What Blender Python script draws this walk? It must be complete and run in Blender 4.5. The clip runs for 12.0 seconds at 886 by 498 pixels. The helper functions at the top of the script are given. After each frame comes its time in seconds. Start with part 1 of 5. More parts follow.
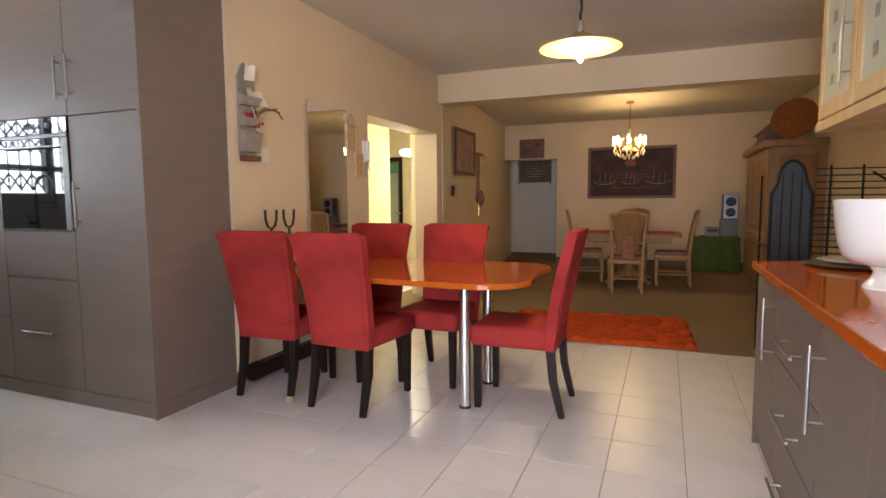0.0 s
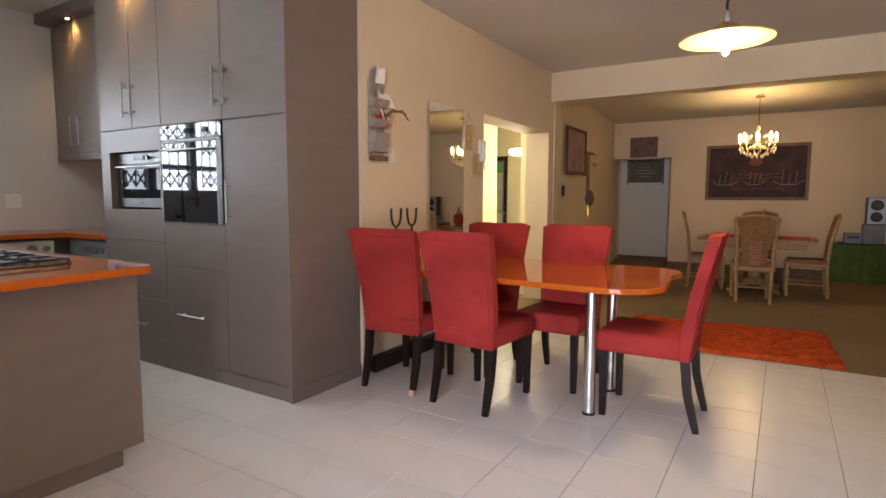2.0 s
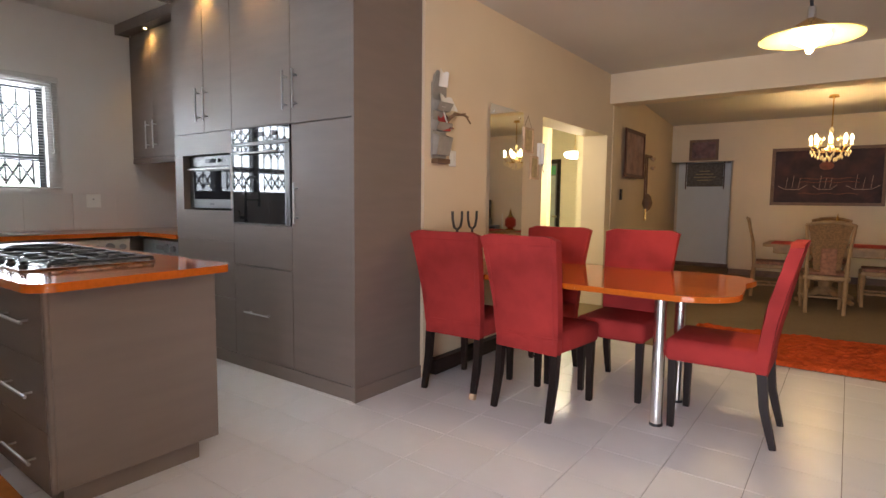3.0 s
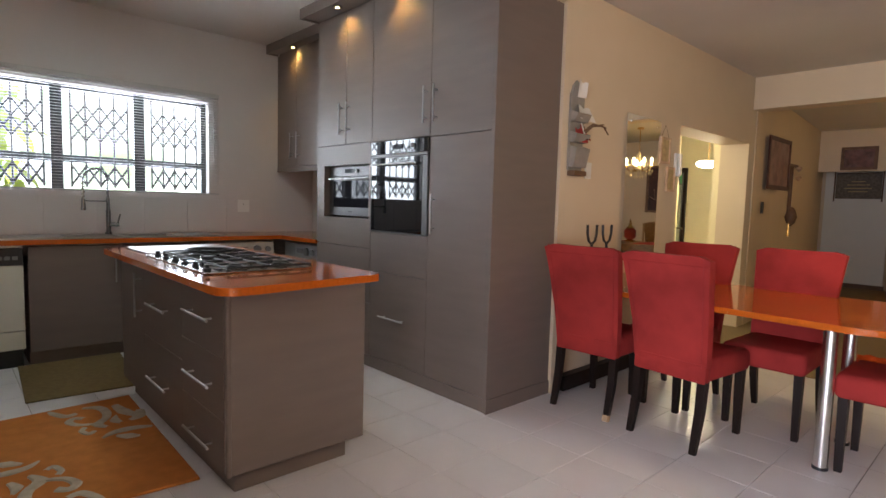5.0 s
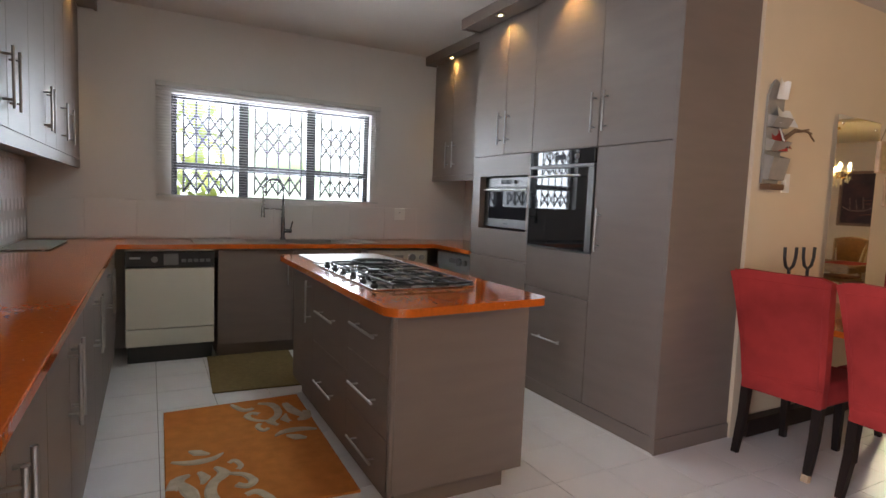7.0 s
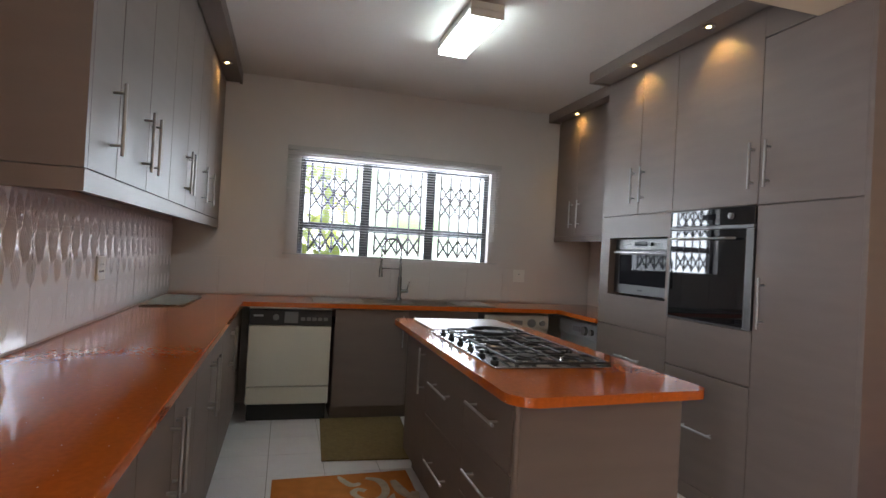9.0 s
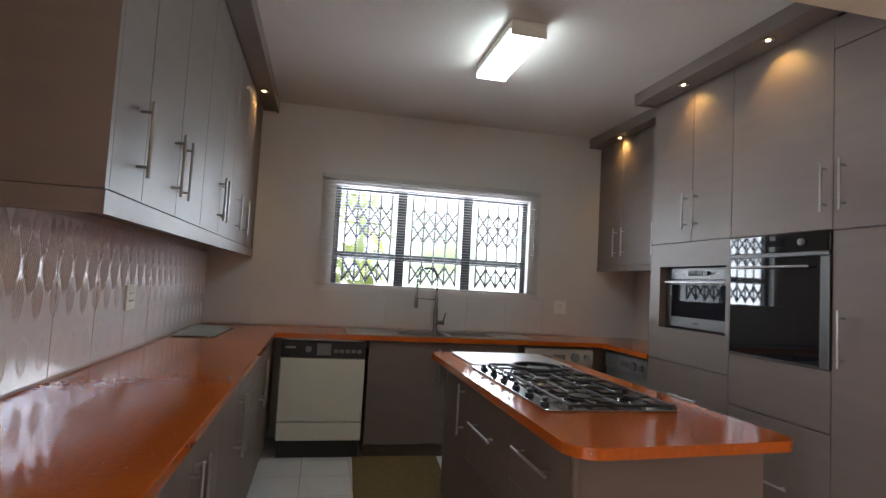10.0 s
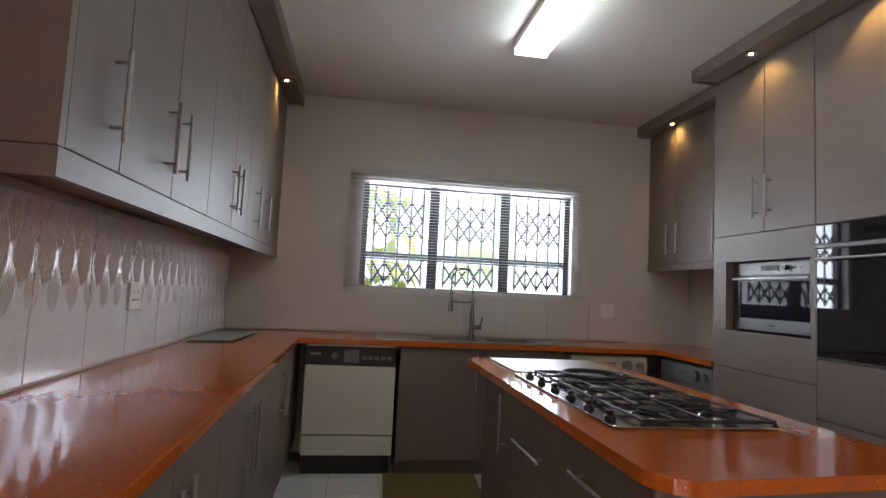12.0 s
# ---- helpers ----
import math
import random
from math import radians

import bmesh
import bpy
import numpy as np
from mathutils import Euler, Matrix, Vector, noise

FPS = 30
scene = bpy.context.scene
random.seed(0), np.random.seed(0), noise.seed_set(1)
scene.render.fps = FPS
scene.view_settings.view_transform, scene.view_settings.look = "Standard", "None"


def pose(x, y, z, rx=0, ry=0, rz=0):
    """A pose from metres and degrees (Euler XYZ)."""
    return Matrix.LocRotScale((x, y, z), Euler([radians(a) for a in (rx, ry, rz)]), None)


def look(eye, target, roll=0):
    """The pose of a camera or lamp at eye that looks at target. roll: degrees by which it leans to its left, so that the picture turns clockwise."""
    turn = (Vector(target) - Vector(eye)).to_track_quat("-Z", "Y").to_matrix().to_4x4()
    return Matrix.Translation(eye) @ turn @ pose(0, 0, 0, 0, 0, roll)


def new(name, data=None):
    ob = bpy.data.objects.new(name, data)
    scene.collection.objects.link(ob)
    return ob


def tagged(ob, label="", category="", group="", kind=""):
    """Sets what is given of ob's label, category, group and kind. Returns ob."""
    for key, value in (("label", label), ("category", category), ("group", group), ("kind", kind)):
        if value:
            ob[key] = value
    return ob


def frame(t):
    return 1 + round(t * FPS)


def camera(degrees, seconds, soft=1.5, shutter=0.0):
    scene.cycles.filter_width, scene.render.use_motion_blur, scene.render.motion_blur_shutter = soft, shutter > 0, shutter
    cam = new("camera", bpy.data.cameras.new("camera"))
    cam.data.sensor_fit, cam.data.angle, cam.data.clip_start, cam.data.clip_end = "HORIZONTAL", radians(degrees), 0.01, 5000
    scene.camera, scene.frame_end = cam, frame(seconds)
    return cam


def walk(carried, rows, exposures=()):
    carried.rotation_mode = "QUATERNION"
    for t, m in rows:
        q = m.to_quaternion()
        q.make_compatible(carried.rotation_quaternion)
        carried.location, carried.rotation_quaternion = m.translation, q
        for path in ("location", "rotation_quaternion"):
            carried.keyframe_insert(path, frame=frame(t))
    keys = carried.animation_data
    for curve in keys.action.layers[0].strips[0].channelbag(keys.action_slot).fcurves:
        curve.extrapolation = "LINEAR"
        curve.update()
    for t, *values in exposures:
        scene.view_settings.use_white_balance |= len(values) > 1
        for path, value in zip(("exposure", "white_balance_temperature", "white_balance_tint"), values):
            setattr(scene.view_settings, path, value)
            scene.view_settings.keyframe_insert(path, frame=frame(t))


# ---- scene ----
cam = camera(78.0, 12.0)
PATH = [
    (0, (-0.174, 0.523, 1.18), (-0.923, 2.369, 0.999), -0.4),
    (0.5, (-0.22, 0.502, 1.18), (-1.043, 2.315, 0.994), -0.2),
    (1, (-0.26, 0.484, 1.18), (-1.158, 2.261, 0.993), -0.1),
    (1.5, (-0.301, 0.463, 1.183), (-1.273, 2.2, 0.996), 0.1),
    (2, (-0.34, 0.446, 1.186), (-1.39, 2.139, 1.002), 0.2),
    (2.5, (-0.383, 0.425, 1.185), (-1.503, 2.073, 1.006), 0.4),
    (3, (-0.431, 0.391, 1.187), (-1.616, 1.992, 1.012), 0.6),
    (5, (-0.581, 0.265, 1.228), (-2.043, 1.619, 1.064), 1.6),
    (5.5, (-0.6, 0.244, 1.234), (-2.139, 1.511, 1.077), 1.8),
    (6, (-0.642, 0.234, 1.251), (-2.256, 1.404, 1.09), 2.0),
    (6.5, (-0.704, 0.237, 1.271), (-2.396, 1.291, 1.107), 2.2),
    (7, (-0.774, 0.252, 1.289), (-2.529, 1.196, 1.12), 2.3),
    (9, (-1.032, 0.318, 1.319), (-2.954, 0.871, 1.34), 3.1),
    (9.5, (-1.102, 0.322, 1.317), (-3.04, 0.807, 1.41), 3.1),
    (10, (-1.205, 0.327, 1.311), (-3.154, 0.757, 1.437), 3.2),
    (10.5, (-1.316, 0.331, 1.298), (-3.272, 0.723, 1.436), 3.1),
    (11, (-1.387, 0.335, 1.274), (-3.348, 0.7, 1.418), 3.0),
    (11.5, (-1.457, 0.354, 1.258), (-3.423, 0.69, 1.409), 2.9),
    (12, (-1.538, 0.394, 1.244), (-3.509, 0.698, 1.401), 2.8),
]
walk(cam, [(t, look(eye, target, roll)) for t, eye, target, roll in PATH],
     [(0, 0.57), (3, 0.54), (5, 0.28), (7, 0.3), (9, 0.1), (12, 0.0)])

# ---- light ----
world = bpy.data.worlds.new("sky")
scene.world = world
world.use_nodes = True
wn = world.node_tree
sky = wn.nodes.new("ShaderNodeTexSky")
sky.sky_type, sky.sun_disc, sky.sun_elevation, sky.sun_rotation = "NISHITA", False, radians(64), radians(122)
wn.links.new(sky.outputs[0], wn.nodes["Background"].inputs[0])
wn.nodes["Background"].inputs[1].default_value = 0.15


def lamp(name, kind, m, energy, colour=(1, 1, 1), **more):
    data = bpy.data.lights.new(name, kind)
    data.energy, data.color = energy, colour
    for key, value in more.items():
        if key == "size":
            data.size = value
        elif key == "size_y":
            data.shape, data.size_y = "RECTANGLE", value
        elif key == "radius":
            data.shadow_soft_size = value
        elif key == "spot":
            data.spot_size, data.spot_blend = radians(value), 0.7
        elif key == "angle":
            data.angle = radians(value)
    ob = new(name, data)
    ob.matrix_world = m
    return ob


lamp("sun", "SUN", look((0, 0, 20), (-8, 5, 0)), 5.0, (1, 0.96, 0.9), angle=4)
lamp("kitchen_window_daylight", "AREA", look((-5.99, 1.275, 1.68), (-3.0, 1.275, 1.6)), 88, (0.79, 0.87, 1.0), size=1.7, size_y=0.82)
lamp("garden_door_daylight", "AREA", look((-0.1, -2.45, 1.15), (-0.5, 2.0, 0.9)), 165, (0.78, 0.82, 1.0), size=1.7, size_y=2.0)


# ---- materials ----
def mat(name, colour, rough=0.6, metal=0.0, vary=0.08, scale=6.0, bump=0.0, bump_scale=120.0, dirt=None, dirt_scale=1.5, dirt_amount=0.25,
        coat=0.0, island=False, coords="Object", emit=0.0, spec=0.5, stretch=(1, 1, 1), transmission=0.0):
    m = bpy.data.materials.new(name)
    m.use_nodes = True
    nt = m.node_tree
    b = nt.nodes["Principled BSDF"]
    b.inputs["Roughness"].default_value, b.inputs["Metallic"].default_value = rough, metal
    b.inputs["Coat Weight"].default_value, b.inputs["Specular IOR Level"].default_value = coat, spec
    b.inputs["Coat Roughness"].default_value = 0.08
    b.inputs["Transmission Weight"].default_value = transmission
    tc = nt.nodes.new("ShaderNodeTexCoord")
    mp = nt.nodes.new("ShaderNodeMapping")
    mp.inputs["Scale"].default_value = stretch
    nt.links.new(tc.outputs[coords], mp.inputs[0])
    n1 = nt.nodes.new("ShaderNodeTexNoise")
    n1.inputs["Scale"].default_value, n1.inputs["Detail"].default_value = scale, 6
    nt.links.new(mp.outputs[0], n1.inputs["Vector"])
    ramp = nt.nodes.new("ShaderNodeMapRange")
    ramp.inputs["From Min"].default_value, ramp.inputs["From Max"].default_value = 0.3, 0.7
    ramp.inputs["To Min"].default_value, ramp.inputs["To Max"].default_value = 1 - vary, 1 + vary
    nt.links.new(n1.outputs["Fac"], ramp.inputs["Value"])
    hsv = nt.nodes.new("ShaderNodeHueSaturation")
    hsv.inputs["Color"].default_value = (*colour, 1)
    last = ramp.outputs[0]
    if island:
        info = nt.nodes.new("ShaderNodeObjectInfo")
        r2 = nt.nodes.new("ShaderNodeMapRange")
        r2.inputs["To Min"].default_value, r2.inputs["To Max"].default_value = 0.985, 1.012
        nt.links.new(info.outputs["Random"], r2.inputs["Value"])
        mul = nt.nodes.new("ShaderNodeMath")
        mul.operation = "MULTIPLY"
        nt.links.new(last, mul.inputs[0])
        nt.links.new(r2.outputs[0], mul.inputs[1])
        last = mul.outputs[0]
    nt.links.new(last, hsv.inputs["Value"])
    col = hsv.outputs[0]
    if dirt:
        n2 = nt.nodes.new("ShaderNodeTexNoise")
        n2.inputs["Scale"].default_value, n2.inputs["Detail"].default_value = dirt_scale, 4
        nt.links.new(mp.outputs[0], n2.inputs["Vector"])
        r3 = nt.nodes.new("ShaderNodeMapRange")
        r3.inputs["From Min"].default_value, r3.inputs["From Max"].default_value = 0.45, 0.75
        r3.inputs["To Max"].default_value = dirt_amount
        nt.links.new(n2.outputs["Fac"], r3.inputs["Value"])
        mix = nt.nodes.new("ShaderNodeMix")
        mix.data_type = "RGBA"
        nt.links.new(r3.outputs[0], mix.inputs["Factor"])
        nt.links.new(col, mix.inputs["A"])
        mix.inputs["B"].default_value = (*dirt, 1)
        col = mix.outputs["Result"]
    nt.links.new(col, b.inputs["Base Color"])
    if bump:
        n3 = nt.nodes.new("ShaderNodeTexNoise")
        n3.inputs["Scale"].default_value, n3.inputs["Detail"].default_value = bump_scale, 3
        nt.links.new(mp.outputs[0], n3.inputs["Vector"])
        bp = nt.nodes.new("ShaderNodeBump")
        bp.inputs["Strength"].default_value, bp.inputs["Distance"].default_value = bump, 0.004
        nt.links.new(n3.outputs["Fac"], bp.inputs["Height"])
        nt.links.new(bp.outputs[0], b.inputs["Normal"])
    if emit:
        b.inputs["Emission Color"].default_value = (*colour, 1)
        b.inputs["Emission Strength"].default_value = emit
    return m


M = {}
M["wall"] = mat("painted plaster", (0.66, 0.54, 0.38), 0.75, vary=0.03, scale=2, bump=0.15, bump_scale=60, dirt=(0.57, 0.44, 0.27), dirt_amount=0.15)
M["kwall"] = mat("kitchen plaster", (0.60, 0.565, 0.54), 0.5, vary=0.03, scale=2, bump=0.1, bump_scale=60, dirt=(0.6, 0.56, 0.5), dirt_amount=0.15)
M["hall"] = mat("hall plaster", (0.80, 0.72, 0.48), 0.7, vary=0.03, scale=2, bump=0.1, bump_scale=60)
M["ceiling"] = mat("ceiling paint", (0.60, 0.56, 0.51), 0.8, vary=0.03, scale=1.5, bump=0.1, bump_scale=80)
M["tile"] = mat("glazed floor tile", (0.76, 0.745, 0.75), 0.28, vary=0.03, scale=5, bump=0.03, bump_scale=14, dirt=(0.5, 0.48, 0.45), dirt_scale=3, dirt_amount=0.18, island=True)
M["grout"] = mat("grout", (0.33, 0.30, 0.28), 0.9, vary=0.1, scale=8)
M["carpet"] = mat("carpet", (0.27, 0.195, 0.115), 0.95, vary=0.15, scale=90, bump=0.6, bump_scale=300, dirt=(0.15, 0.11, 0.06), dirt_amount=0.3, spec=0.1)
M["taupe"] = mat("taupe laminate", (0.178, 0.140, 0.119), 0.47, vary=0.05, scale=3, stretch=(1, 1, 6), bump=0.04, bump_scale=180, coat=0.0, spec=0.38)
M["quartz"] = mat("orange quartz", (0.49, 0.105, 0.012), 0.085, vary=0.12, scale=60, coat=0.0, dirt=(0.55, 0.14, 0.02), dirt_scale=3, dirt_amount=0.3)
M["red"] = mat("red suede", (0.38, 0.036, 0.032), 0.85, vary=0.13, scale=5, bump=0.3, bump_scale=200, dirt=(0.15, 0.012, 0.012), dirt_scale=2.8, dirt_amount=0.72, spec=0.2)
M["darkwood"] = mat("dark stained wood", (0.016, 0.009, 0.007), 0.45, vary=0.25, scale=12, stretch=(1, 1, 0.2), spec=0.25)
M["rawwood"] = mat("bare split wood", (0.55, 0.38, 0.24), 0.7, vary=0.2, scale=20)
M["chrome"] = mat("chrome", (0.72, 0.72, 0.72), 0.12, 1.0, vary=0.02)
M["legsteel"] = mat("polished steel", (0.78, 0.77, 0.76), 0.27, 1.0, vary=0.04, scale=30)
M["steel"] = mat("brushed steel", (0.40, 0.39, 0.375), 0.34, 1.0, vary=0.06, scale=40, stretch=(8, 1, 1))
M["blackglass"] = mat("black glass", (0.014, 0.014, 0.017), 0.03, vary=0.0, spec=0.05)
M["applsteel"] = mat("appliance steel", (0.13, 0.127, 0.124), 0.45, 1.0, vary=0.06, scale=40, stretch=(8, 1, 1))
M["ovenglass"] = mat("dark oven glass", (0.012, 0.012, 0.014), 0.03, vary=0.0, spec=0.55)
M["hobsteel"] = mat("polished hob steel", (0.40, 0.39, 0.38), 0.16, 1.0, vary=0.05, scale=30)
M["black"] = mat("black enamel", (0.012, 0.012, 0.013), 0.4, vary=0.1, scale=30)
M["iron"] = mat("cast iron", (0.022, 0.022, 0.024), 0.5, vary=0.2, scale=60, bump=0.2, bump_scale=200)
M["white"] = mat("white enamel", (0.74, 0.73, 0.68), 0.3, vary=0.02, scale=4, dirt=(0.66, 0.62, 0.53), dirt_amount=0.2)
M["cream"] = mat("cream enamel", (0.66, 0.64, 0.54), 0.35, vary=0.02, scale=4)
# cream enamel darkened in its colour for the shade under the worktop
M["beige"] = mat("shaded cream enamel", (0.46, 0.43, 0.37), 0.4, vary=0.03, scale=4)
M["plastic"] = mat("white plastic", (0.75, 0.74, 0.70), 0.35, vary=0.02)
M["grey"] = mat("grey plastic", (0.16, 0.16, 0.165), 0.4, vary=0.05)
M["silver"] = mat("silver paint", (0.30, 0.32, 0.34), 0.35, 0.5, vary=0.04)
M["mirror"] = mat("mirror silvering", (0.86, 0.87, 0.86), 0.02, 1.0, vary=0.0)
M["glass"] = mat("glass", (1, 1, 1), 0.02, vary=0.0, transmission=1.0)
M["winframe"] = mat("black window frame", (0.02, 0.02, 0.022), 0.4, vary=0.1)
M["tapchrome"] = mat("dull chrome", (0.26, 0.27, 0.28), 0.2, 1.0, vary=0.03)
M["brass"] = mat("brass", (0.75, 0.5, 0.18), 0.25, 1.0, vary=0.08, scale=20)
M["bulb"] = mat("lit bulb", (1.0, 0.80, 0.42), 0.4, vary=0, emit=14.0)
M["spotlit"] = mat("lit spot", (1.0, 0.66, 0.26), 0.4, vary=0, emit=22.0)
M["tube"] = mat("lit diffuser", (0.80, 0.96, 1.0), 0.4, vary=0, emit=22.0)


nt = M["quartz"].node_tree
tcq = next(n for n in nt.nodes if n.type == "TEX_COORD")
vor = nt.nodes.new("ShaderNodeTexVoronoi")
vor.inputs["Scale"].default_value = 34
nt.links.new(tcq.outputs["Object"], vor.inputs["Vector"])
less = nt.nodes.new("ShaderNodeMath")
less.operation = "LESS_THAN"
less.inputs[1].default_value = 0.055
nt.links.new(vor.outputs["Distance"], less.inputs[0])
mixq = nt.nodes.new("ShaderNodeMix")
mixq.data_type = "RGBA"
bq = nt.nodes["Principled BSDF"]
was = bq.inputs["Base Color"].links[0].from_socket
nt.links.new(was, mixq.inputs["A"])
mixq.inputs["B"].default_value = (0.8, 0.62, 0.45, 1)
nt.links.new(less.outputs[0], mixq.inputs["Factor"])
nt.links.new(mixq.outputs["Result"], bq.inputs["Base Color"])


# ---- building helpers ----
def link(name, bm, material, parent=None, label="", smooth=False):
    me = bpy.data.meshes.new(name)
    bm.normal_update()
    bm.to_mesh(me)
    bm.free()
    for k in (material if isinstance(material, (list, tuple)) else [material]):
        me.materials.append(M[k] if isinstance(k, str) else k)
    if smooth:
        for p in me.polygons:
            p.use_smooth = True
        me.set_sharp_from_angle(angle=radians(42))
    ob = new(name, me)
    if parent:
        ob.parent = parent
    if label:
        tagged(ob, label)
    return ob


def part(name, bm, material, parent, label="", smooth=False):
    return link(name, bm, material, parent, label, smooth)


ROOM = Matrix.Identity(4)


def place_room(scale=(1, 1, 1), shift=(0, 0, 0)):
    """Sets the proportions and the origin of the room that is built next."""
    global ROOM
    ROOM = Matrix.Translation(shift) @ Matrix.Diagonal((*scale, 1))


FAR_ROOM = ((0.94, 0.915, 0.925), (-0.15, 0.33, 0))


def thing(name, m, label, category, group=""):
    ob = new(name)
    ob.empty_display_size = 0.1
    ob.matrix_basis = ROOM @ m
    return tagged(ob, label, category, group)


def structure(name, bm, material, label="", parent=None):
    bm.transform(ROOM)
    ob = link(name, bm, material, parent)
    return tagged(ob, label, "", "", "structure")


def add_box(bm, x0, x1, y0, y1, z0, z1, bevel=0.0, seg=1):
    made = bmesh.ops.create_cube(bm, size=1.0)["verts"]
    for v in made:
        v.co = Vector((x0 if v.co.x < 0 else x1, y0 if v.co.y < 0 else y1, z0 if v.co.z < 0 else z1))
    if bevel:
        edges = list({e for v in made for e in v.link_edges})
        bmesh.ops.bevel(bm, geom=edges, offset=bevel, segments=seg, affect="EDGES", profile=0.5)
    return made


def box(x0, x1, y0, y1, z0, z1, bevel=0.0, seg=1):
    bm = bmesh.new()
    add_box(bm, x0, x1, y0, y1, z0, z1, bevel, seg)
    return bm


def add_rod(bm, a, b, r, r2=None, sides=10, caps=True):
    a, b = Vector(a), Vector(b)
    made = bmesh.ops.create_cone(bm, cap_ends=caps, segments=sides, radius1=r, radius2=r if r2 is None else r2, depth=(b - a).length)["verts"]
    m = Matrix.Translation((a + b) / 2) @ (b - a).to_track_quat("Z", "Y").to_matrix().to_4x4()
    bmesh.ops.transform(bm, matrix=m, verts=made)
    return made


def rod(a, b, r, r2=None, sides=10):
    bm = bmesh.new()
    add_rod(bm, a, b, r, r2, sides)
    return bm


def add_tube(bm, pts, r, sides=8):
    """A round tube along points."""
    pts = [Vector(p) for p in pts]
    rings = []
    side = None
    for i, p in enumerate(pts):
        d = (pts[min(i + 1, len(pts) - 1)] - pts[max(i - 1, 0)]).normalized()
        if side is None:
            side = d.orthogonal().normalized()
        side = (side - d * side.dot(d)).normalized()
        up = d.cross(side)
        rr = r[i] if isinstance(r, (list, tuple)) else r
        rings.append([bm.verts.new(p + rr * (math.cos(k * math.tau / sides) * side + math.sin(k * math.tau / sides) * up)) for k in range(sides)])
    for a, b in zip(rings, rings[1:]):
        for k in range(sides):
            bm.faces.new((a[k], a[(k + 1) % sides], b[(k + 1) % sides], b[k]))
    bm.faces.new(rings[0][::-1])
    bm.faces.new(rings[-1])


def tube(pts, r, sides=8):
    bm = bmesh.new()
    add_tube(bm, pts, r, sides)
    return bm


def add_lathe(bm, profile, sides=24, centre=(0, 0, 0)):
    """A turned body from (radius, height) pairs."""
    c = Vector(centre)
    rings = [[bm.verts.new(c + Vector((r * math.cos(k * math.tau / sides), r * math.sin(k * math.tau / sides), z))) for k in range(sides)] for r, z in profile]
    for a, b in zip(rings, rings[1:]):
        for k in range(sides):
            bm.faces.new((a[k], a[(k + 1) % sides], b[(k + 1) % sides], b[k]))
    bm.faces.new(rings[0][::-1])
    bm.faces.new(rings[-1])


def lathe(profile, sides=24, centre=(0, 0, 0)):
    bm = bmesh.new()
    add_lathe(bm, profile, sides, centre)
    return bm


def slab(outline, z0, z1, bevel=0.0, seg=2):
    """A plate from an outline of (x, y)."""
    bm = bmesh.new()
    lo = [bm.verts.new((x, y, z0)) for x, y in outline]
    hi = [bm.verts.new((x, y, z1)) for x, y in outline]
    n = len(outline)
    bm.faces.new(lo[::-1])
    top = bm.faces.new(hi)
    for i in range(n):
        bm.faces.new((lo[i], lo[(i + 1) % n], hi[(i + 1) % n], hi[i]))
    if bevel:
        edges = [e for e in bm.edges if abs(e.verts[0].co.z - e.verts[1].co.z) < 1e-6]
        bmesh.ops.bevel(bm, geom=edges, offset=bevel, segments=seg, affect="EDGES", profile=0.5)
    bmesh.ops.recalc_face_normals(bm, faces=bm.faces)
    return bm


def gridded(bm, step=0.15):
    """Cuts a large plate into even panels."""
    for axis in (0, 1):
        lo = min(v.co[axis] for v in bm.verts)
        hi = max(v.co[axis] for v in bm.verts)
        no = Vector((1, 0, 0)) if axis == 0 else Vector((0, 1, 0))
        p = lo + step
        while p < hi - 0.02:
            bmesh.ops.bisect_plane(bm, geom=bm.verts[:] + bm.edges[:] + bm.faces[:], plane_co=no * p, plane_no=no)
            p += step
    return bm


def rounded(x0, x1, y0, y1, radii, n=6):
    """A rounded rectangle's outline; radii of the corners x0y0, x1y0, x1y1, x0y1."""
    out = []
    for (cx, cy, a), r in zip(((x0, y0, 180), (x1, y0, 270), (x1, y1, 0), (x0, y1, 90)), radii):
        px, py = (cx + r if cx == x0 else cx - r), (cy + r if cy == y0 else cy - r)
        for k in range(n + 1):
            t = radians(a + 90 * k / n)
            out.append((px + r * math.cos(t), py + r * math.sin(t)))
    return out


def wall(name, x0, x1, y0, y1, z0, z1, material, label):
    return structure(name, box(x0, x1, y0, y1, z0, z1), material, label)


# ---- structure ----
CEIL, CEIL_D = 2.735, 2.62
WX, WY0, WY1, WZ0, WZ1 = -5.85, 0.41, 2.14, 1.255, 2.095
SOUTH = -0.57
structure("ceiling_kitchen", box(WX - 0.2, -2.97, SOUTH - 0.2, 3.37, CEIL, CEIL + 0.12), "ceiling", "pale plastered kitchen ceiling")
structure("ceiling", box(-2.97, 2.4, -2.7, 6.6, CEIL_D, CEIL_D + 0.2), "ceiling", "pale plastered ceiling over the dining area")
structure("beam", box(-2.67, 2.4, 6.55, 6.8, 2.295, CEIL_D + 0.1), "wall", "cream painted ceiling beam")
structure("kitchen_beam", box(-2.97, -2.67, SOUTH, 3.22, 2.505, CEIL_D), "wall", "cream painted bulkhead above the cabinets")
structure("floor", box(WX - 0.2, 2.4, -2.7, 5.05, -0.2, -0.006), "grout", "grey grout bed of the tiled floor")
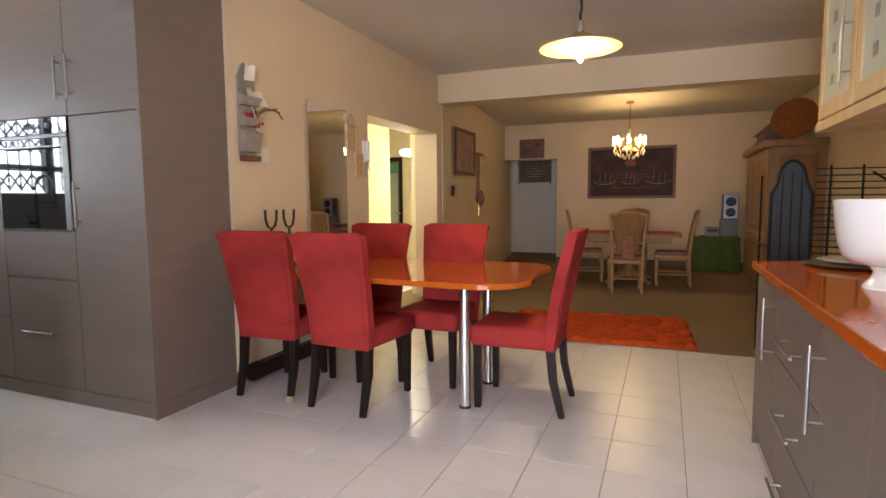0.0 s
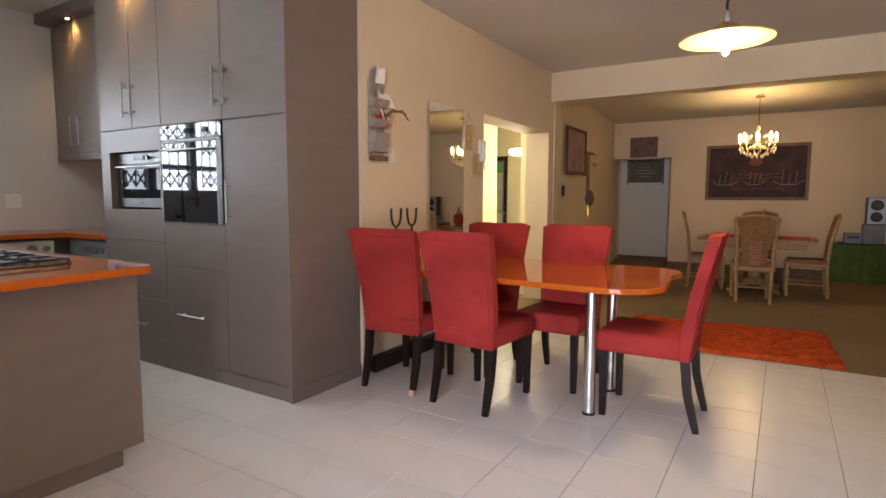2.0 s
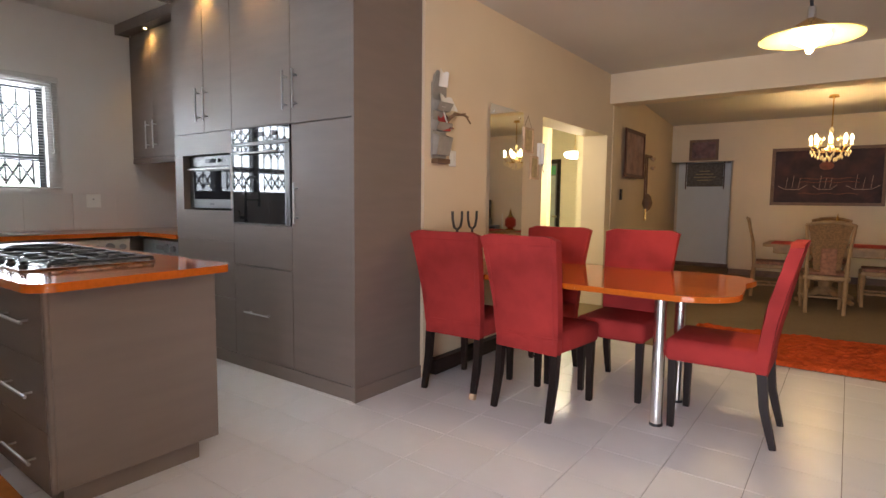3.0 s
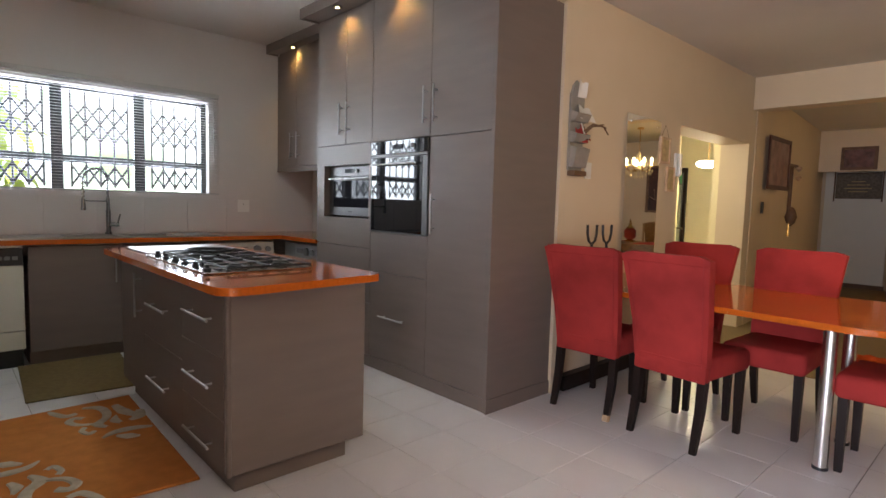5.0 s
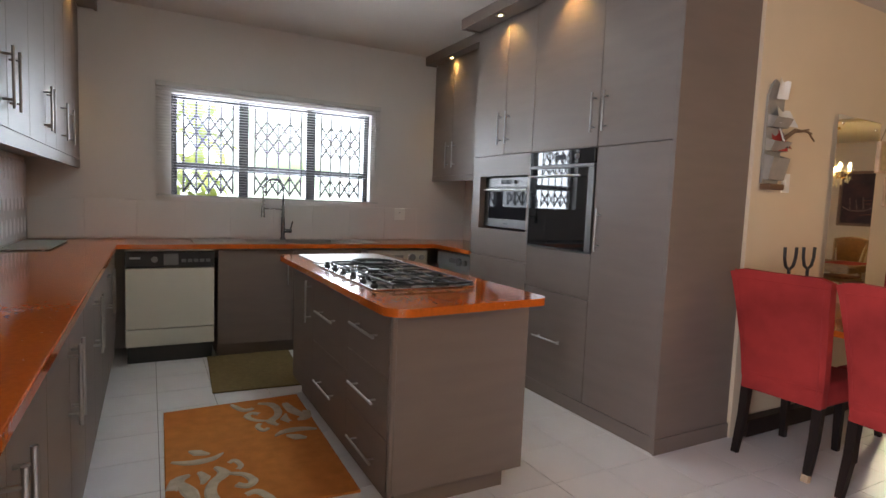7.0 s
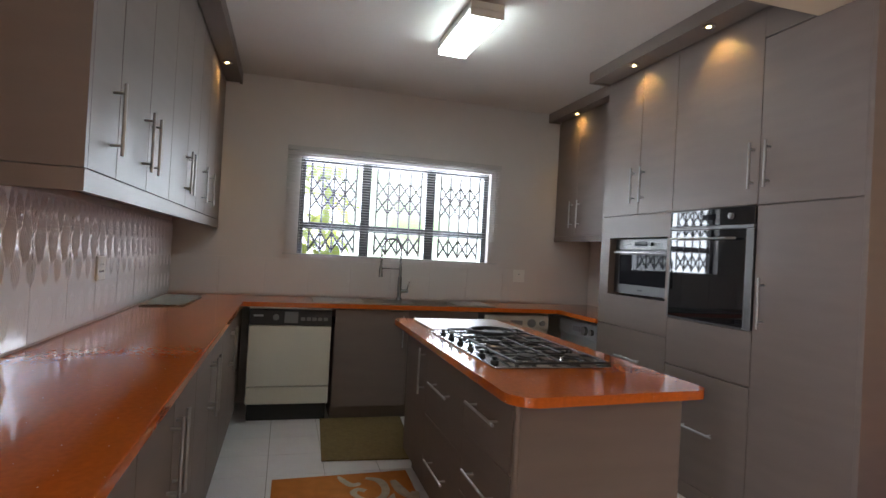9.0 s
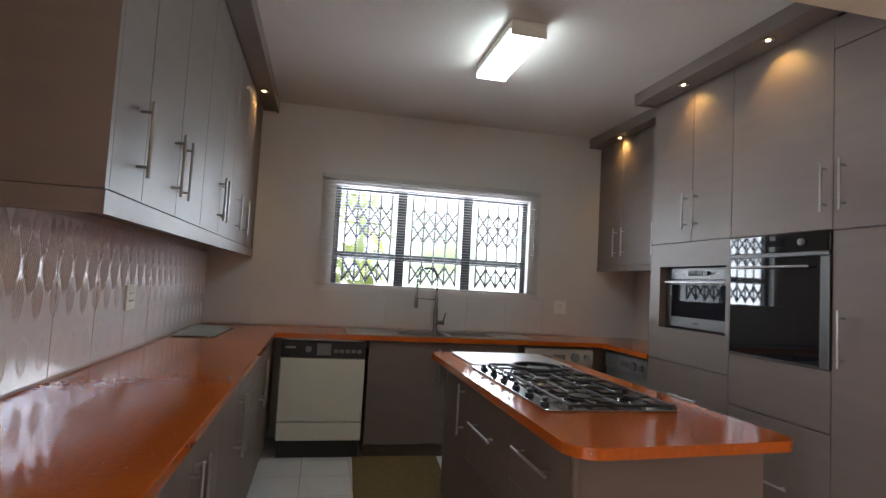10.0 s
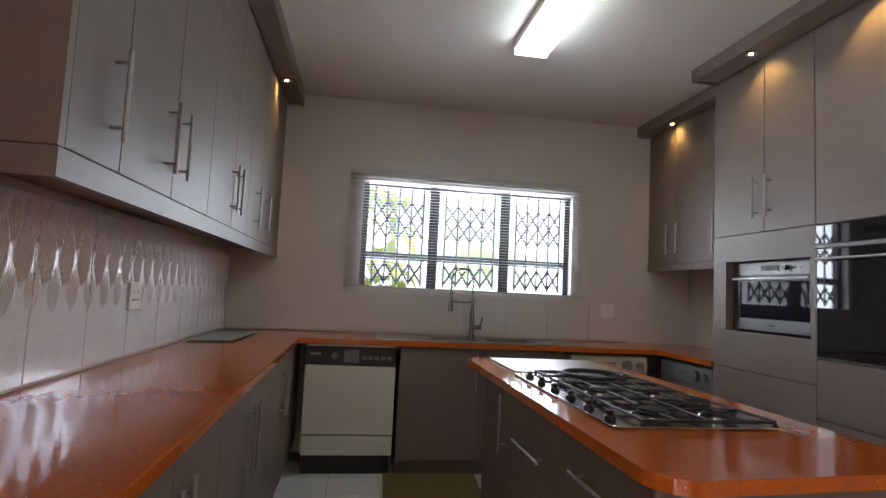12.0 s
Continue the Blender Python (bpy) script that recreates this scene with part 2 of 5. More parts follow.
# window wall with its opening
bm = bmesh.new()
for a in ((WX - 0.2, WX, SOUTH - 0.2, 3.37, 0, WZ0), (WX - 0.2, WX, SOUTH - 0.2, 3.37, WZ1, CEIL), (WX - 0.2, WX, SOUTH - 0.2, WY0, WZ0, WZ1), (WX - 0.2, WX, WY1, 3.37, WZ0, WZ1)):
    add_box(bm, *a)
structure("wall_window", bm, "kwall", "off-white kitchen wall with a wide window opening")
wall("wall_south_kitchen", WX, -1.25, SOUTH - 0.2, SOUTH, 0, CEIL, "kwall", "off-white kitchen wall behind the long counter")
wall("wall_jog", -1.25, -1.05, -2.5, SOUTH, 0, CEIL, "wall", "cream plastered wall")
bm = bmesh.new()
for a in ((-1.25, -0.95, -2.7, -2.5, 0, CEIL), (0.75, 1.05, -2.7, -2.5, 0, CEIL), (-0.95, 0.75, -2.7, -2.5, 2.15, CEIL)):
    add_box(bm, *a)
structure("wall_garden_door", bm, "wall", "cream wall with the opening of the garden door")
wall("wall_east_kitchen", 0.85, 1.05, -2.5, 3.6, 0, CEIL, "wall", "cream wall behind the counter")
wall("wall_east_return", 1.05, 2.0, 3.4, 3.6, 0, CEIL, "wall", "cream plastered wall")
wall("wall_north_kitchen", WX, -2.95, 3.22, 3.37, 0, CEIL, "kwall", "off-white kitchen wall behind tall cabinets")
AY0, AY1, AZ = 4.89, 6.5, 1.943
structure("wall_mirror", box(-2.95, -2.67, 3.2, AY0, 0, CEIL_D), "wall", "cream wall that carries the mirror")
structure("wall_arch_pier", box(-2.95, -2.67, AY1, 6.8, 0, CEIL_D + 0.1), "wall", "cream pier beside the hallway opening")
structure("wall_arch_lintel", box(-2.95, -2.67, AY0, AY1, AZ, CEIL_D), "wall", "cream wall above the hallway opening")
# far dining room and hallway
place_room(*FAR_ROOM)
HIGH = 2.75
structure("ceiling_far", box(-3.06, 2.4, 6.9, 11.45, HIGH, HIGH + 0.12), "ceiling", "pale plastered ceiling of the far dining room")
structure("floor_carpet", box(-3.3, 2.4, 5.16, 13.2, -0.2, 0.004), "carpet", "brown carpet of the far dining room")
structure("floor_hall", box(-7.2, -2.95, 3.3, 9.95, -0.2, 0.0), "tile", "pale tiled floor of the hallway")
wall("wall_east_dining", 1.78, 2.0, 3.4, 11.45, 0, HIGH + 0.12, "wall", "cream plastered dining room wall")
FY = 11.3
structure("wall_dining_west", slab([(-2.67, 6.92), (-3.05, 11.3), (-3.25, 12.6), (-3.45, 12.6), (-3.2, 11.3), (-2.95, 6.92)], 0, HIGH + 0.12), "wall", "cream dining room wall")
bm = bmesh.new()
for a in ((-2.0, 1.78, FY, FY + 0.15, 0, HIGH + 0.12), (-3.06, -2.0, FY, FY + 0.15, 2.06, HIGH + 0.12)):
    add_box(bm, *a)
structure("wall_far", bm, "wall", "cream far wall of the dining room with a door recess")
structure("wall_recess", box(-3.3, -1.8, 12.4, 12.55, 0, HIGH), "wall", "cream wall around the white door")
structure("wall_recess_side", box(-2.0, -1.85, FY + 0.15, 12.4, 0, HIGH), "wall", "cream side wall of the door recess")
structure("ceiling_recess", box(-3.3, -1.85, FY + 0.15, 12.55, HIGH, HIGH + 0.1), "ceiling", "ceiling of the door recess")
wall("wall_hall_west", -7.2, -7.05, 3.3, 9.95, 0, HIGH, "hall", "yellow-cream hallway wall")
wall("wall_hall_north", -7.05, -3.05, 9.8, 9.95, 0, HIGH, "hall", "yellow-cream hallway wall")
wall("wall_hall_partition", -7.05, -4.04, 8.0, 8.12, 0, HIGH, "hall", "yellow-cream hallway partition")
wall("wall_hall_east", -3.12, -3.0, 6.92, 9.8, 0, HIGH, "hall", "yellow-cream hallway wall")
structure("ceiling_hall", box(-7.2, -2.95, 3.3, 9.95, HIGH, HIGH + 0.1), "ceiling", "pale hallway ceiling")
place_room()


# ---- kitchen cabinets ----
def handle(parent, a, b, out, r=0.006, stand=0.035):
    """A bar handle between a and b, standing off along out."""
    a, b, o = Vector(a), Vector(b), Vector(out).normalized()
    bm = bmesh.new()
    d = (b - a).normalized()
    add_rod(bm, a + o * stand, b + o * stand, r)
    n = (b - a).length
    for p in (a + d * n * 0.14, b - d * n * 0.14):
        add_rod(bm, p, p + o * stand, r * 0.8, sides=8)
    return part("handle", bm, "steel", parent, "brushed steel bar handle", True)


TY = 2.598
TALL = [(-4.66, -3.89), (-3.89, -3.252), (-3.252, -2.717)]
TOP = 2.65


def front(parent, name, x0, x1, z0, z1, y=TY, gap=0.002):
    return part(name, box(x0 + gap, x1 - gap, y, y + 0.018, z0 + gap, z1 - gap, 0.0012), "taupe", parent)


def tall_unit(x0, x1, label):
    t = thing("tall_cabinet", pose(0, 0, 0), label, "cabinet", "tall cabinet run")
    part("plinth", box(x0, x1, TY + 0.004, TY + 0.05, 0, 0.085), "taupe", t)
    return t


ta = tall_unit(*TALL[0], "taupe tall cabinet holding a built-in compact oven")
x0, x1 = TALL[0]
bm = bmesh.new()
for a in ((x0, x1, TY + 0.018, 3.2, 0.085, 1.095), (x0, x1, TY + 0.018, 3.2, 1.51, 2.73), (x0, x0 + 0.11, TY + 0.018, 3.2, 1.095, 1.51), (x1 - 0.028, x1, TY + 0.018, 3.2, 1.095, 1.51), (x0, x1, 3.18, 3.2, 1.095, 1.51)):
    add_box(bm, *a)
part("body", bm, "taupe", ta)
for n, a in (("surround_rail", (x0, x1, TY, TY + 0.018, 1.507, 1.66)), ("surround_rail", (x0, x1, TY, TY + 0.018, 0.887, 1.102)),
             ("surround_stile", (x0, x0 + 0.113, TY, TY + 0.018, 1.1025, 1.5065)), ("surround_stile", (x1 - 0.03, x1, TY, TY + 0.018, 1.1025, 1.5065))):
    part(n, box(*a), "taupe", ta)
xm = -4.235
for s, a, b in ((1, x0, xm), (-1, xm, x1)):
    d = front(ta, "door", a, b, 1.663, TOP)
    hx = xm - s * 0.05
    handle(d, (hx, TY, 1.742), (hx, TY, 1.978), (0, -1, 0))
for z0, z1 in ((0.48, 0.884), (0.09, 0.477)):
    d = front(ta, "drawer", x0, x1, z0, z1)
    handle(d, (xm - 0.14, TY, z0 + 0.207), (xm + 0.125, TY, z0 + 0.207), (0, -1, 0))
tb = tall_unit(*TALL[1], "taupe tall cabinet holding a built-in black glass oven")
x0, x1 = TALL[1]
bm = bmesh.new()
for a in ((x0, x1, TY + 0.018, 3.2, 0.085, 1.01), (x0, x1, TY + 0.018, 3.2, 1.66, 2.73), (x0, x0 + 0.018, TY + 0.018, 3.2, 1.01, 1.66), (x1 - 0.018, x1, TY + 0.018, 3.2, 1.01, 1.66)):
    add_box(bm, *a)
part("body", bm, "taupe", tb)
d = front(tb, "door", x0, x1, 1.66, TOP)
handle(d, (x1 - 0.035, TY, 1.74), (x1 - 0.035, TY, 1.975), (0, -1, 0))
front(tb, "filler_panel", x0, x1, 0.732, 1.014)
for z0, z1 in ((0.09, 0.729),):
    d = front(tb, "drawer", x0, x1, z0, z1)
    handle(d, (x0 + 0.155, TY, 0.412), (x0 + 0.435, TY, 0.412), (0, -1, 0))
tc_ = tall_unit(*TALL[2], "taupe tall pantry cabinet with plain doors")
x0, x1 = TALL[2]
part("body", box(x0, x1, TY + 0.018, 3.2, 0.085, 2.5), "taupe", tc_)
d = front(tc_, "door", x0, x1, 1.655, 2.504)
handle(d, (x0 + 0.06, TY, 1.74), (x0 + 0.06, TY, 1.975), (0, -1, 0))
part("top_panel", box(x0, -2.972, TY, TY + 0.018, 2.508, TOP), "taupe", tc_)
d = front(tc_, "door", x0, x1, 0.09, 1.652)
handle(d, (x0 + 0.06, TY, 1.035), (x0 + 0.06, TY, 1.29), (0, -1, 0))
part("side_panel", box(x1, x1 + 0.025, TY - 0.004, 3.2, 0.0, 2.5, 0.002), "taupe", tc_)
part("plinth_side", box(x1 + 0.025, x1 + 0.033, TY - 0.01, 3.2, 0.0, 0.085), "taupe", tc_)


def compact_oven(x0, x1, z0, z1, y, label):
    """A steel-fronted oven whose glass door is framed all round."""
    t = thing("built_in_oven", pose(0, 0, 0), label, "oven")
    w = x1 - x0
    part("body", box(x0 + 0.005, x1 - 0.005, y + 0.02, y + 0.4, z0, z1), "black", t)
    c = part("control_panel", box(x0, x1, y - 0.004, y + 0.02, z1 - 0.075, z1, 0.002), "applsteel", t, "brushed steel control panel")
    part("display", box(x0 + w * 0.36, x0 + w * 0.58, y - 0.006, y - 0.003, z1 - 0.05, z1 - 0.02), "blackglass", c, "black display")
    part("vent_slot", box(x0 + 0.02, x1 - 0.02, y - 0.0055, y - 0.003, z1 - 0.009, z1 - 0.004), "black", c, "dark vent slot")
    part("knob", rod((x0 + w * 0.66, y - 0.024, z1 - 0.036), (x0 + w * 0.66, y, z1 - 0.036), 0.014, sides=18), "black", c, "black turning knob", True)
    for k in range(6):
        u = (0.14 + k * 0.04) if k < 4 else (0.74 + (k - 4) * 0.06)
        part("button", box(x0 + w * u, x0 + w * u + 0.014, y - 0.007, y - 0.003, z1 - 0.04, z1 - 0.033, 0.001), "grey", c)
    dz0, dz1 = z0 + 0.004, z1 - 0.08
    d = part("door", box(x0 + 0.001, x1 - 0.001, y + 0.006, y + 0.018, dz0, dz1), "black", t)
    for q in ((x0, x0 + 0.055), (x1 - 0.055, x1)):
        part("frame_stile", box(*q, y - 0.006, y + 0.006, dz0, dz1, 0.001), "applsteel", d, "brushed steel frame")
    for q in ((dz0, dz0 + 0.065), (dz1 - 0.03, dz1)):
        part("frame_rail", box(x0 + 0.055, x1 - 0.055, y - 0.006, y + 0.006, *q, 0.001), "applsteel", d, "brushed steel frame")
    part("door_glass", box(x0 + 0.055, x1 - 0.055, y - 0.003, y + 0.006, dz0 + 0.065, dz1 - 0.03), "blackglass", d, "dark door glass")
    part("badge", box(x0 + w * 0.45, x0 + w * 0.53, y - 0.008, y - 0.006, dz0 + 0.026, dz0 + 0.036), "black", d)
    handle(d, (x0 + 0.03, y - 0.006, dz1 - 0.016), (x1 - 0.03, y - 0.006, dz1 - 0.016), (0, -1, 0), 0.006, 0.03)
    return t


def glass_oven(x0, x1, z0, z1, y, label):
    """A tall oven with a mirror-like dark glass door and slim steel trims."""
    t = thing("built_in_oven", pose(0, 0, 0), label, "oven")
    w, ph = x1 - x0, 0.105
    part("body", box(x0 + 0.02, x1 - 0.02, y + 0.022, y + 0.4, z0, z1), "black", t)
    c = part("control_panel", box(x0, x1, y - 0.004, y + 0.02, z1 - ph + 0.014, z1, 0.002), "ovenglass", t, "dark glass control panel")
    part("display", box(x0 + w * 0.42, x0 + w * 0.58, y - 0.0055, y - 0.003, z1 - 0.06, z1 - 0.03), "blackglass", c, "black display")
    bm = lathe([(0.017, 0.0), (0.017, 0.012), (0.014, 0.014), (0.0, 0.014)], 20)
    bmesh.ops.transform(bm, matrix=pose(x0 + w * 0.76, y - 0.004, z1 - 0.045, 90, 0, 0), verts=bm.verts)
    part("knob", bm, "grey", c, "flush dark knob", True)
    part("top_trim", box(x0, x1, y - 0.009, y + 0.02, z1 - ph - 0.008, z1 - ph + 0.012, 0.002), "applsteel", t, "brushed steel strip")
    top = z1 - ph - 0.01
    d = part("door", box(x0 + 0.012, x1 - 0.05, y - 0.004, y + 0.02, z0 + 0.008, top, 0.001), "ovenglass", t, "mirror-like dark glass door")
    part("side_trim", box(x1 - 0.049, x1, y - 0.006, y + 0.02, z0, top, 0.002), "applsteel", d, "brushed steel side trim")
    part("side_trim", box(x0, x0 + 0.011, y - 0.006, y + 0.02, z0, top, 0.002), "applsteel", d, "brushed steel side trim")
    part("bottom_trim", box(x0 + 0.012, x1 - 0.05, y - 0.006, y + 0.02, z0, z0 + 0.007), "applsteel", d, "brushed steel strip")
    handle(d, (x0 + 0.04, y - 0.004, top - 0.05), (x1 - 0.09, y - 0.004, top - 0.05), (0, -1, 0), 0.006, 0.03)
    return t


compact_oven(-4.543, -3.922, 1.112, 1.5, TY + 0.055, "compact built-in oven in steel with a dark window")
glass_oven(-3.886, -3.256, 1.018, 1.654, TY - 0.004, "large built-in oven with a black glass front")
# corner wall cabinet
UY = 2.82
t = thing("wall_cabinet", pose(0, 0, 0), "taupe two-door wall cabinet in the kitchen corner", "cabinet")
part("body", box(WX + 0.001, -4.662, UY + 0.018, 3.2, 1.56, 2.73), "taupe", t)
part("pelmet", box(WX + 0.001, -4.662, UY, UY + 0.018, 1.5, 1.55), "taupe", t)
part("underside", box(WX + 0.001, -4.662, UY + 0.018, 3.2, 1.545, 1.56), "taupe", t)
for a, b, hx in ((-5.845, -5.455, -5.52), (-5.455, -4.985, -5.39), (-4.985, -4.662, -4.945)):
    d = part("door", box(a + 0.002, b - 0.002, UY, UY + 0.018, 1.553, 2.645, 0.0012), "taupe", t)
    handle(d, (hx, UY, 1.625), (hx, UY, 1.87), (0, -1, 0))


def cornice(name, x0, x1, y0, y1, z0, z1, label):
    t = thing(name, pose(0, 0, 0), label, "cornice")
    part("fascia", box(x0, x1, y0, y0 + 0.02, z0, z1), "taupe", t)
    part("soffit", box(x0, x1, y0 + 0.02, y1, z0 + 0.012, z0 + 0.03), "taupe", t)
    part("end_panel", box(x0 - 0.018, x0, y0, y1, z0, z1), "taupe", t)
    return t


cornice("cornice", -4.645, -2.975, 2.43, TY, 2.652, 2.733, "taupe cornice box above the tall cabinets")
cornice("cornice", -5.83, -4.664, 2.70, UY, 2.647, 2.733, "taupe cornice box above the corner cabinet")
# long wall cabinets on the left
SY = -0.222
t = thing("wall_cabinet", pose(0, 0, 0), "long taupe wall cabinet row above the worktop", "cabinet")
part("body", box(WX + 0.001, -2.765, SOUTH + 0.002, SY - 0.018, 1.505, 2.73), "taupe", t)
part("end_panel", box(-2.765, -2.74, SOUTH + 0.002, SY, 1.505, 2.73), "taupe", t)
part("pelmet", box(WX + 0.001, -2.74, SY - 0.018, SY + 0.002, 1.44, 1.502), "taupe", t)
part("pelmet_end", box(-2.76, -2.74, SOUTH + 0.002, SY - 0.018, 1.44, 1.502), "taupe", t)
seams = [-2.765, -3.03, -3.425, -3.86, -4.29, -4.65, -5.02, -5.44, -5.845]
grips = [-2.955, -3.345, -3.465, -4.24, -4.34, -4.85, -5.18, None]
for i, (b, a) in enumerate(zip(seams, seams[1:])):
    d = part("door", box(a + 0.002, b - 0.002, SY - 0.018, SY, 1.506, 2.635, 0.0012), "taupe", t)
    if grips[i]:
        handle(d, (grips[i], SY, 1.572), (grips[i], SY, 1.8), (0, 1, 0))
t = thing("cornice", pose(0, 0, 0), "taupe cornice box above the long cabinets", "cornice")
part("fascia", box(WX + 0.002, -2.74, -0.115, -0.095, 2.637, 2.733), "taupe", t)
part("soffit", box(WX + 0.002, -2.74, SY, -0.115, 2.649, 2.667), "taupe", t)


def spot(x, y, z):
    t = thing("downlight", pose(x, y, z), "small lit halogen downlight in the cornice", "downlight", "cornice downlights")
    part("ring", lathe([(0.02, -0.008), (0.034, -0.008), (0.036, 0.0), (0.034, 0.004), (0.02, 0.004)], 16), "chrome", t, "", True)
    part("bulb", lathe([(0.001, -0.012), (0.012, -0.01), (0.018, -0.003), (0.018, 0.003)], 12), "spotlit", t, "", True)


SPOTS = [(-4.21, 2.495, 2.662), (-3.535, 2.495, 2.662), (-5.43, 2.77, 2.657), (-5.33, -0.165, 2.647)]
for x, y, z in SPOTS:
    spot(x, y, z)
    dy = -1 if y < 1 else 1
    lamp("downlight_beam", "SPOT", look((x, y, z - 0.02), (x, y + dy * 0.22, z - 0.6)), 5.5, (1, 0.6, 0.2), radius=0.012, spot=110)

# base cabinets, worktops
FX = -5.30
t = thing("base_cabinet", pose(0, 0, 0), "long taupe base cabinet row with bar handles", "cabinet")
part("body", box(WX + 0.001, -1.45, SOUTH + 0.002, 0.002, 0.1, 0.86), "taupe", t)
part("plinth", box(WX + 0.001, -1.45, SOUTH + 0.002, -0.04, 0, 0.1), "taupe", t)
bx = [-5.28, -5.12, -4.68, -4.22, -3.75, -3.30, -2.86, -2.42, -1.98, -1.45]
for i, (a, b) in enumerate(zip(bx, bx[1:])):
    d = part("door", box(a + 0.002, b - 0.002, 0.002, 0.02, 0.105, 0.855, 0.0012), "taupe", t)
    if i:
        hx = b - 0.045 if i % 2 else a + 0.045
        handle(d, (hx, 0.02, 0.53), (hx, 0.02, 0.795), (0, 1, 0), 0.007)
t = thing("worktop", pose(0, 0, 0), "glossy orange quartz worktop along two kitchen walls", "worktop")
part("long_slab", gridded(slab([(-5.27, SOUTH + 0.002), (-1.4, SOUTH + 0.002), (-1.4, 0.045), (-5.27, 0.045)], 0.865, 0.9, 0.004)), "quartz", t)
for n, x0, x1, y0, y1 in (("corner_slab", WX + 0.002, -5.2705, SOUTH + 0.002, 0.93), ("front_strip", -5.36, -5.2705, 0.9305, 1.7395), ("back_strip", WX + 0.002, -5.68, 0.9305, 1.7395),
                          ("window_slab", WX + 0.002, -5.2705, 1.74, 2.585), ("end_slab", WX + 0.002, -4.662, 2.5855, 3.218)):
    part(n, box(x0, x1, y0, y1, 0.865, 0.9), "quartz", t)
t = thing("sink_cabinet", pose(0, 0, 0), "taupe base cabinet under the sink", "cabinet")
part("body", box(WX + 0.001, FX - 0.018, 0.715, 1.88, 0.1, 0.735), "taupe", t)
part("plinth", box(WX + 0.001, FX - 0.05, 0.715, 1.88, 0, 0.1), "taupe", t)
for a, b in ((0.715, 1.29), (1.29, 1.88)):
    d = part("door", box(FX - 0.018, FX, a + 0.002, b - 0.002, 0.105, 0.855, 0.0012), "taupe", t)
    hy = b - 0.045 if a < 1 else a + 0.045
    handle(d, (FX, hy, 0.57), (FX, hy, 0.82), (1, 0, 0))

# dishwasher and machines
t = thing("dishwasher", pose(-5.30, 0.39, 0), "cream freestanding dishwasher with a dark control strip", "dishwasher")
part("body", box(-0.54, -0.035, -0.3, 0.3, 0.13, 0.85), "cream", t)
part("door", box(-0.035, 0.0, -0.3, 0.3, 0.27, 0.722, 0.004), "cream", t)
part("kick_panel", box(-0.035, -0.003, -0.3, 0.3, 0.135, 0.264, 0.004), "cream", t)
p = part("control_strip", box(-0.035, 0.005, -0.3, 0.3, 0.727, 0.845, 0.004), "black", t, "black control strip")
part("grip_recess", box(0.005, 0.008, -0.05, 0.05, 0.745, 0.83, 0.001), "grey", p, "dark grip recess")
part("badge", box(0.005, 0.007, -0.27, -0.2, 0.79, 0.805), "silver", p, "pale maker's plate")
for k in range(5):
    part("button", box(0.005, 0.011, 0.07 + k * 0.042, 0.102 + k * 0.042, 0.765, 0.79, 0.002), "grey", p)
part("dial", rod((0.005, -0.11, 0.787), (0.022, -0.11, 0.787), 0.022, sides=16), "grey", p, "dark dial", True)
part("top", box(-0.54, 0.003, -0.3, 0.3, 0.848, 0.863, 0.003), "cream", t)
part("base", box(-0.54, -0.06, -0.29, 0.29, 0.0, 0.13), "black", t)


def machine(m, label, body):
    """A front loader whose front faces local -y, 0.6 wide round x = 0."""
    t = thing("washing_machine", m, label, "washing machine")
    part("body", box(-0.29, 0.29, 0.0, 0.5, 0.02, 0.845, 0.006), body, t)
    c = part("control_panel", box(-0.29, 0.29, -0.012, 0.0, 0.72, 0.84, 0.003), body, t)
    for x, r in ((0.13, 0.035), (0.23, 0.024)):
        part("knob", rod((x, -0.035, 0.78), (x, -0.012, 0.78), r, sides=18), "grey", c, "dark knob", True)
    part("drawer", box(-0.28, -0.1, -0.016, -0.012, 0.735, 0.825, 0.002), body, c)
    part("display", box(-0.06, 0.05, -0.015, -0.012, 0.76, 0.8), "grey", c)
    bm = bmesh.new()
    add_lathe(bm, [(0.14, 0.0), (0.17, 0.0), (0.18, 0.02), (0.165, 0.035), (0.14, 0.02)], 28)
    bmesh.ops.transform(bm, matrix=pose(0, 0, 0.42, 90, 0, 0), verts=bm.verts)
    d = part("door_ring", bm, "chrome", t, "chrome porthole ring", True)
    bm = lathe([(0.001, 0.03), (0.08, 0.025), (0.14, 0.005), (0.14, 0.0)], 24)
    bmesh.ops.transform(bm, matrix=pose(0, 0, 0.42, 90, 0, 0), verts=bm.verts)
    part("door_glass", bm, "blackglass", d, "dark porthole glass", True)
    for x in (-0.24, 0.24):
        part("foot", rod((x, 0.05, 0), (x, 0.05, 0.02), 0.02), "black", t)
    return t


machine(pose(-5.30, 2.225, 0, 0, 0, 90), "cream washing machine under the worktop", "beige")
machine(pose(-4.985, 2.63, 0), "silver washing machine in the corner under the worktop", "silver")

# island
t = thing("kitchen_island", pose(0, 0, 0), "taupe kitchen island with drawers", "kitchen island")
IX0, IX1, IY0, IY1 = -4.38, -2.72, 1.09, 1.74
part("body", box(IX0, IX1 - 0.018, IY0 + 0.018, IY1, 0.1, 0.86), "taupe", t)
part("end_panel", box(IX1 - 0.018, IX1, IY0 + 0.012, IY1 + 0.01, 0.095, 0.86, 0.002), "taupe", t)
part("corner_post", rod((IX1 - 0.004, IY0 + 0.008, 0.095), (IX1 - 0.004, IY0 + 0.008, 0.86), 0.012, sides=14), "taupe", t, "", True)
part("plinth", box(IX0 + 0.05, IX1 - 0.05, IY0 + 0.05, IY1 - 0.06, 0, 0.1), "taupe", t)
